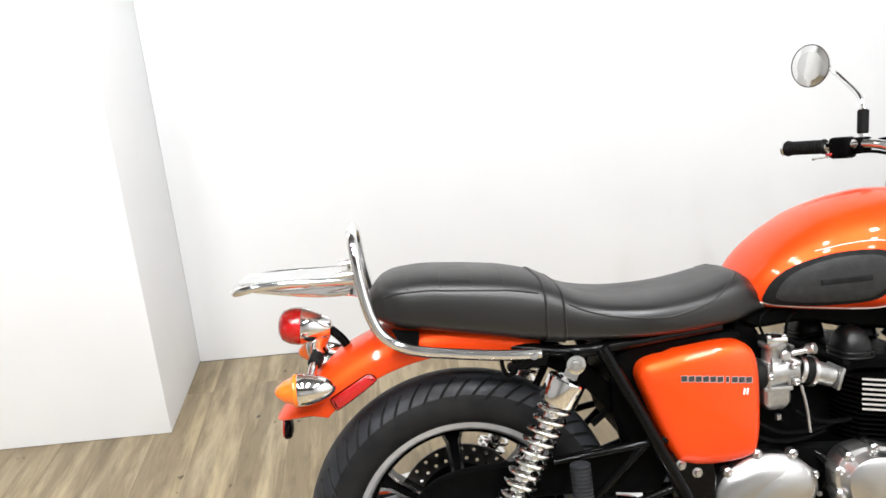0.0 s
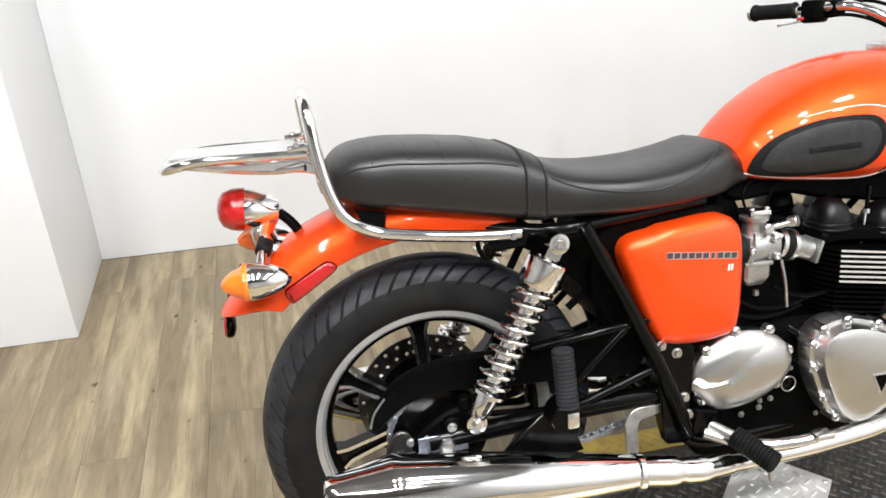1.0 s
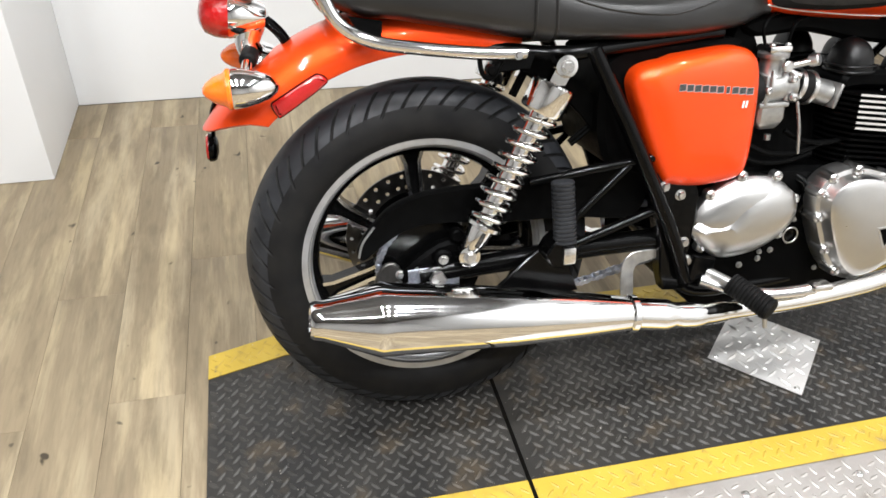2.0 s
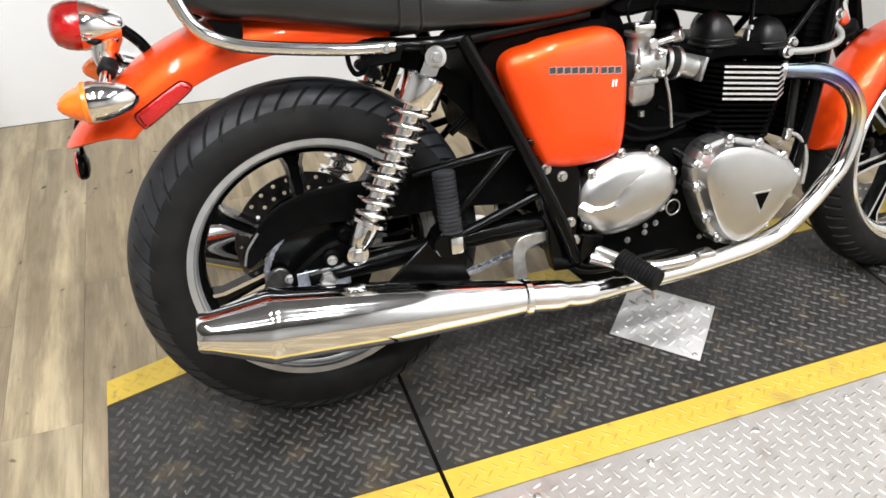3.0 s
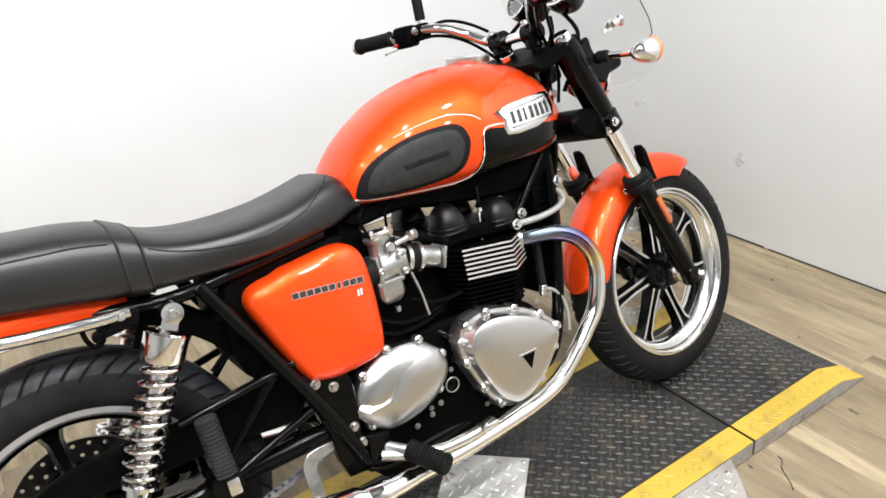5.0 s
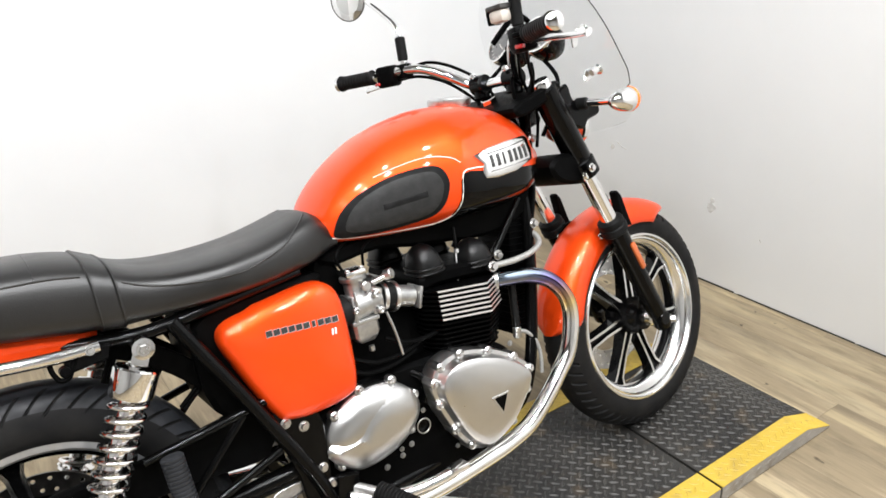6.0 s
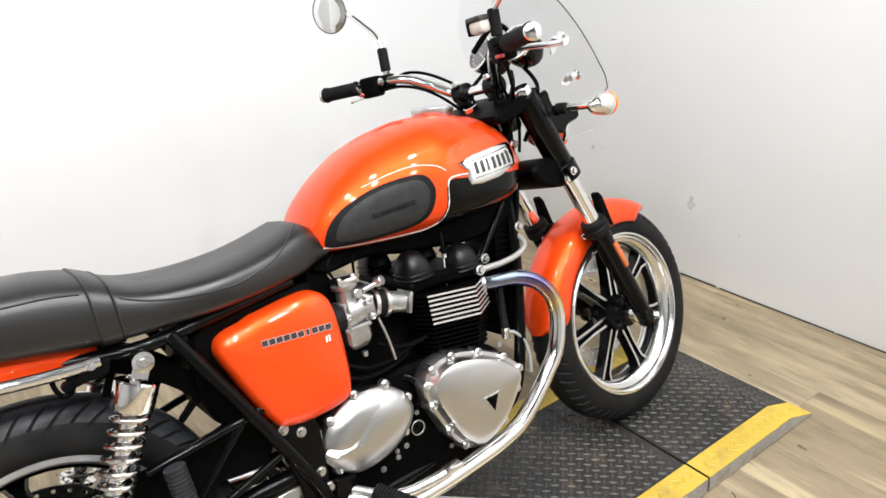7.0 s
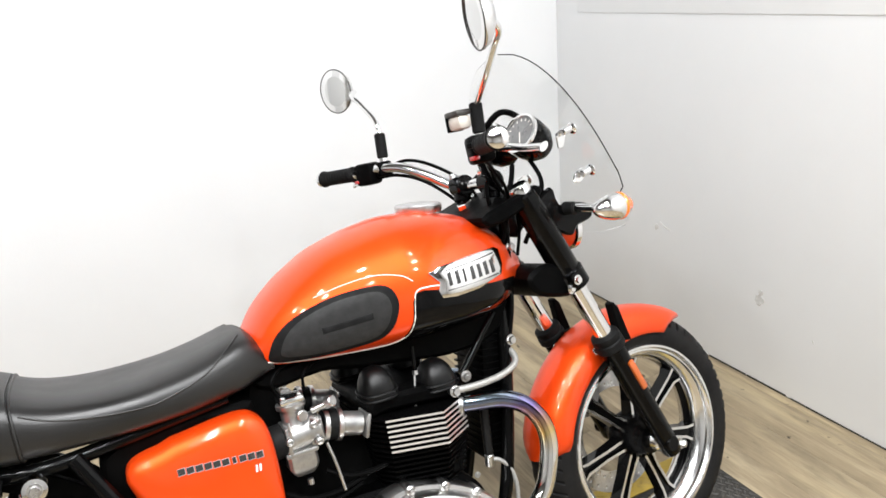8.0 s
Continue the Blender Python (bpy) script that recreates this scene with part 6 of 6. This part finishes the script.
# flyscreen
def screen_point(u, v):
    """u across, -1 to 1; v from the foot to the top."""
    v = -0.15 + 1.15 * v
    z = 0.845 + 0.375 * v
    top = math.sqrt(max(0.0, 1 - max(0, (v - 0.35) / 0.652) ** 2.4)) if v > 0.35 else 1.0
    foot = 0.80 + 0.20 * min(1, v / 0.22) if v > 0.12 else (0.72 + 0.19 * (v / 0.12) ** 8 if v > 0 else 0.72 * (1 - (v / -0.155) ** 4))
    w = 0.205 * (1 - 0.06 * max(v, 0)) * top * foot
    y = w * u
    x = 1.412 - 0.135 * v - 0.045 * v * v - 1.15 * y * y
    return Vector((x, y, z))


def screen():
    g = G()
    n, m = 28, 28
    for off in (0.0, 0.003):
        for j in range(m + 1):
            v = j / m
            for i in range(n + 1):
                p = screen_point(-1 + 2 * i / n, min(v, 0.999))
                g.v.append(p + Vector((off, 0, off * 0.4)))
    w = n + 1
    k = (m + 1) * w
    for j in range(m):
        for i in range(n):
            a = j * w + i
            g.f.append((a, a + 1, a + w + 1, a + w))
            g.f.append((k + a, k + a + w, k + a + w + 1, k + a + 1))
    for j in range(m):
        for i in (0, n):
            a = j * w + i
            g.f.append((a, a + w, k + a + w, k + a))
    for i in range(n):
        g.f.append((i, i + 1, k + i + 1, k + i))
    g.s = [0] * len(g.f)
    return g


fly = sp("flyscreen", screen(), "acrylic", None, "clear acrylic flyscreen with chrome bolts", 50)
edge_pts = [screen_point(-1, j / 40) for j in range(5, 41)]
sp("screen_edge", tube([p + Vector((0.0015, 0, 0)) for p in edge_pts], 0.0012, 6), "plastic", fly, "dark polished edge")
for s in (-1, 1):
    for x, y, z in ((1.290, 0.128, 1.034), (1.335, 0.112, 0.940)):
        sp("screen_bolt", rod((x - 0.018, s * y, z - 0.004), (x + 0.014, s * y, z + 0.004), 0.008, 14, 0.002) + rod((x + 0.006, s * y, z), (x + 0.014, s * y, z + 0.002), 0.013, 16, 0.003), "chrome", fly)
    sp("screen_bracket", slab(smooth2([(1.300, 0.925), (1.312, 0.945), (1.335, 0.950), (1.336, 0.936), (1.318, 0.920)], 2), s * 0.100, s * 0.104, 0.001), "chrome", fly)
    sp("screen_bracket", slab([(1.262, 1.000), (1.262, 1.030), (1.284, 1.040), (1.290, 1.030), (1.276, 1.000)], s * 0.116, s * 0.120, 0.001), "chrome", fly)

# cables
def cable(points, r=0.0038, steered=True):
    g = tube(curve(points, 8), r, 8)
    (sp if steered else bp)("cable", g, "plastic", bar if steered else frame_top)


cable([(1.015, 0.205, 1.028), (1.055, 0.155, 1.042), (1.10, 0.10, 1.012), (1.15, 0.06, 0.95), (1.16, 0.05, 0.86)])
cable([(0.995, 0.235, 1.014), (1.032, 0.165, 1.014), (1.08, 0.108, 0.978), (1.13, 0.06, 0.90), (1.13, 0.05, 0.82)])
cable([(1.015, -0.205, 1.022), (1.06, -0.15, 1.015), (1.11, -0.09, 0.965), (1.17, -0.06, 0.88), (1.15, -0.06, 0.80)])
cable([(0.995, -0.235, 1.012), (1.05, -0.18, 0.985), (1.12, -0.11, 0.93), (1.12, -0.07, 0.85), (1.07, -0.06, 0.75)])
cable([(1.25, 0.02, 1.02), (1.30, 0.03, 1.07), (1.22, 0.0, 1.10), (1.18, 0.05, 1.05)], 0.007)
cable([(1.185, -0.055, 0.985), (1.150, -0.085, 0.950), (1.120, -0.080, 0.900), (1.128, -0.066, 0.840)], 0.0055)
cable([(1.150, -0.030, 1.000), (1.120, -0.060, 0.985), (1.095, -0.075, 0.940), (1.105, -0.070, 0.880)], 0.0045)
cable([(1.205, 0.050, 1.000), (1.165, 0.075, 0.965), (1.120, 0.070, 0.935), (1.095, 0.040, 0.905)], 0.0050)
cable([(1.240, -0.040, 0.995), (1.225, -0.090, 0.940), (1.200, -0.085, 0.880), (1.175, -0.060, 0.820)], 0.0050)
for y in (-0.03, -0.015, 0.0):
    cable([(1.13, y, 0.83), (1.11, y - 0.02, 0.76), (1.06, y - 0.03, 0.72), (0.98, y - 0.03, 0.70)], 0.0042, False)
cable([(0.655, -0.085, 0.672), (0.66, -0.09, 0.705), (0.70, -0.07, 0.715), (0.80, -0.05, 0.705)], 0.003, False)
cable([(0.610, -0.085, 0.672), (0.60, -0.09, 0.705), (0.64, -0.07, 0.725), (0.72, -0.05, 0.71)], 0.003, False)
for k, (x, z) in enumerate(((0.60, 0.47), (0.62, 0.485), (0.70, 0.50))):
    cable([(x - 0.04, -0.105, z + 0.02), (x, -0.118, z), (x + 0.06, -0.118, z - 0.004), (x + 0.12, -0.108, z + 0.006)], 0.005, False)


# ---- floor boards, last ----
BOARD_W, BOARD_L = 0.152, 1.22
rnd = random.Random(4)
board_meshes = []
for k in range(6):
    bm_g = box(BOARD_W - 0.0006, BOARD_L - 0.0006, 0.004, 0.0004)
    board_meshes.append(mesh("plank", bm_g, "plank"))
nx = int((EAST - WEST) / BOARD_W) + 1
for i in range(nx):
    xl, xr = WEST + i * BOARD_W, min(WEST + (i + 1) * BOARD_W, EAST)
    x = (xl + xr) / 2
    wide = xr - xl - 0.0006
    if wide < 0.01:
        continue
    y = SOUTH - BOARD_L * rnd.random()
    while y < NORTH:
        a, b = max(y, SOUTH), min(y + BOARD_L, NORTH - 0.001 if x > JOG_X - 0.05 else JOG_Y + 0.02)
        if b - a > 0.02:
            full = b - a > BOARD_L - 0.002 and wide > BOARD_W - 0.003
            me = board_meshes[i % 6] if full else mesh("plank", box(wide, b - a - 0.0006, 0.004, 0.0004), "plank")
            ob = new("plank", me)
            ob.location = (x, (a + b) / 2, -0.002)
            ob.parent = floor
        y += BOARD_L
crack = tube(curve([(1.398, -0.352, 0), (1.392, -0.368, 0), (1.372, -0.380, 0), (1.359, -0.398, 0), (1.345, -0.422, 0), (1.329, -0.440, 0)], 4), 0.0022, 6, flat=0.3)
part("floor_crack", crack, "groove", floor)
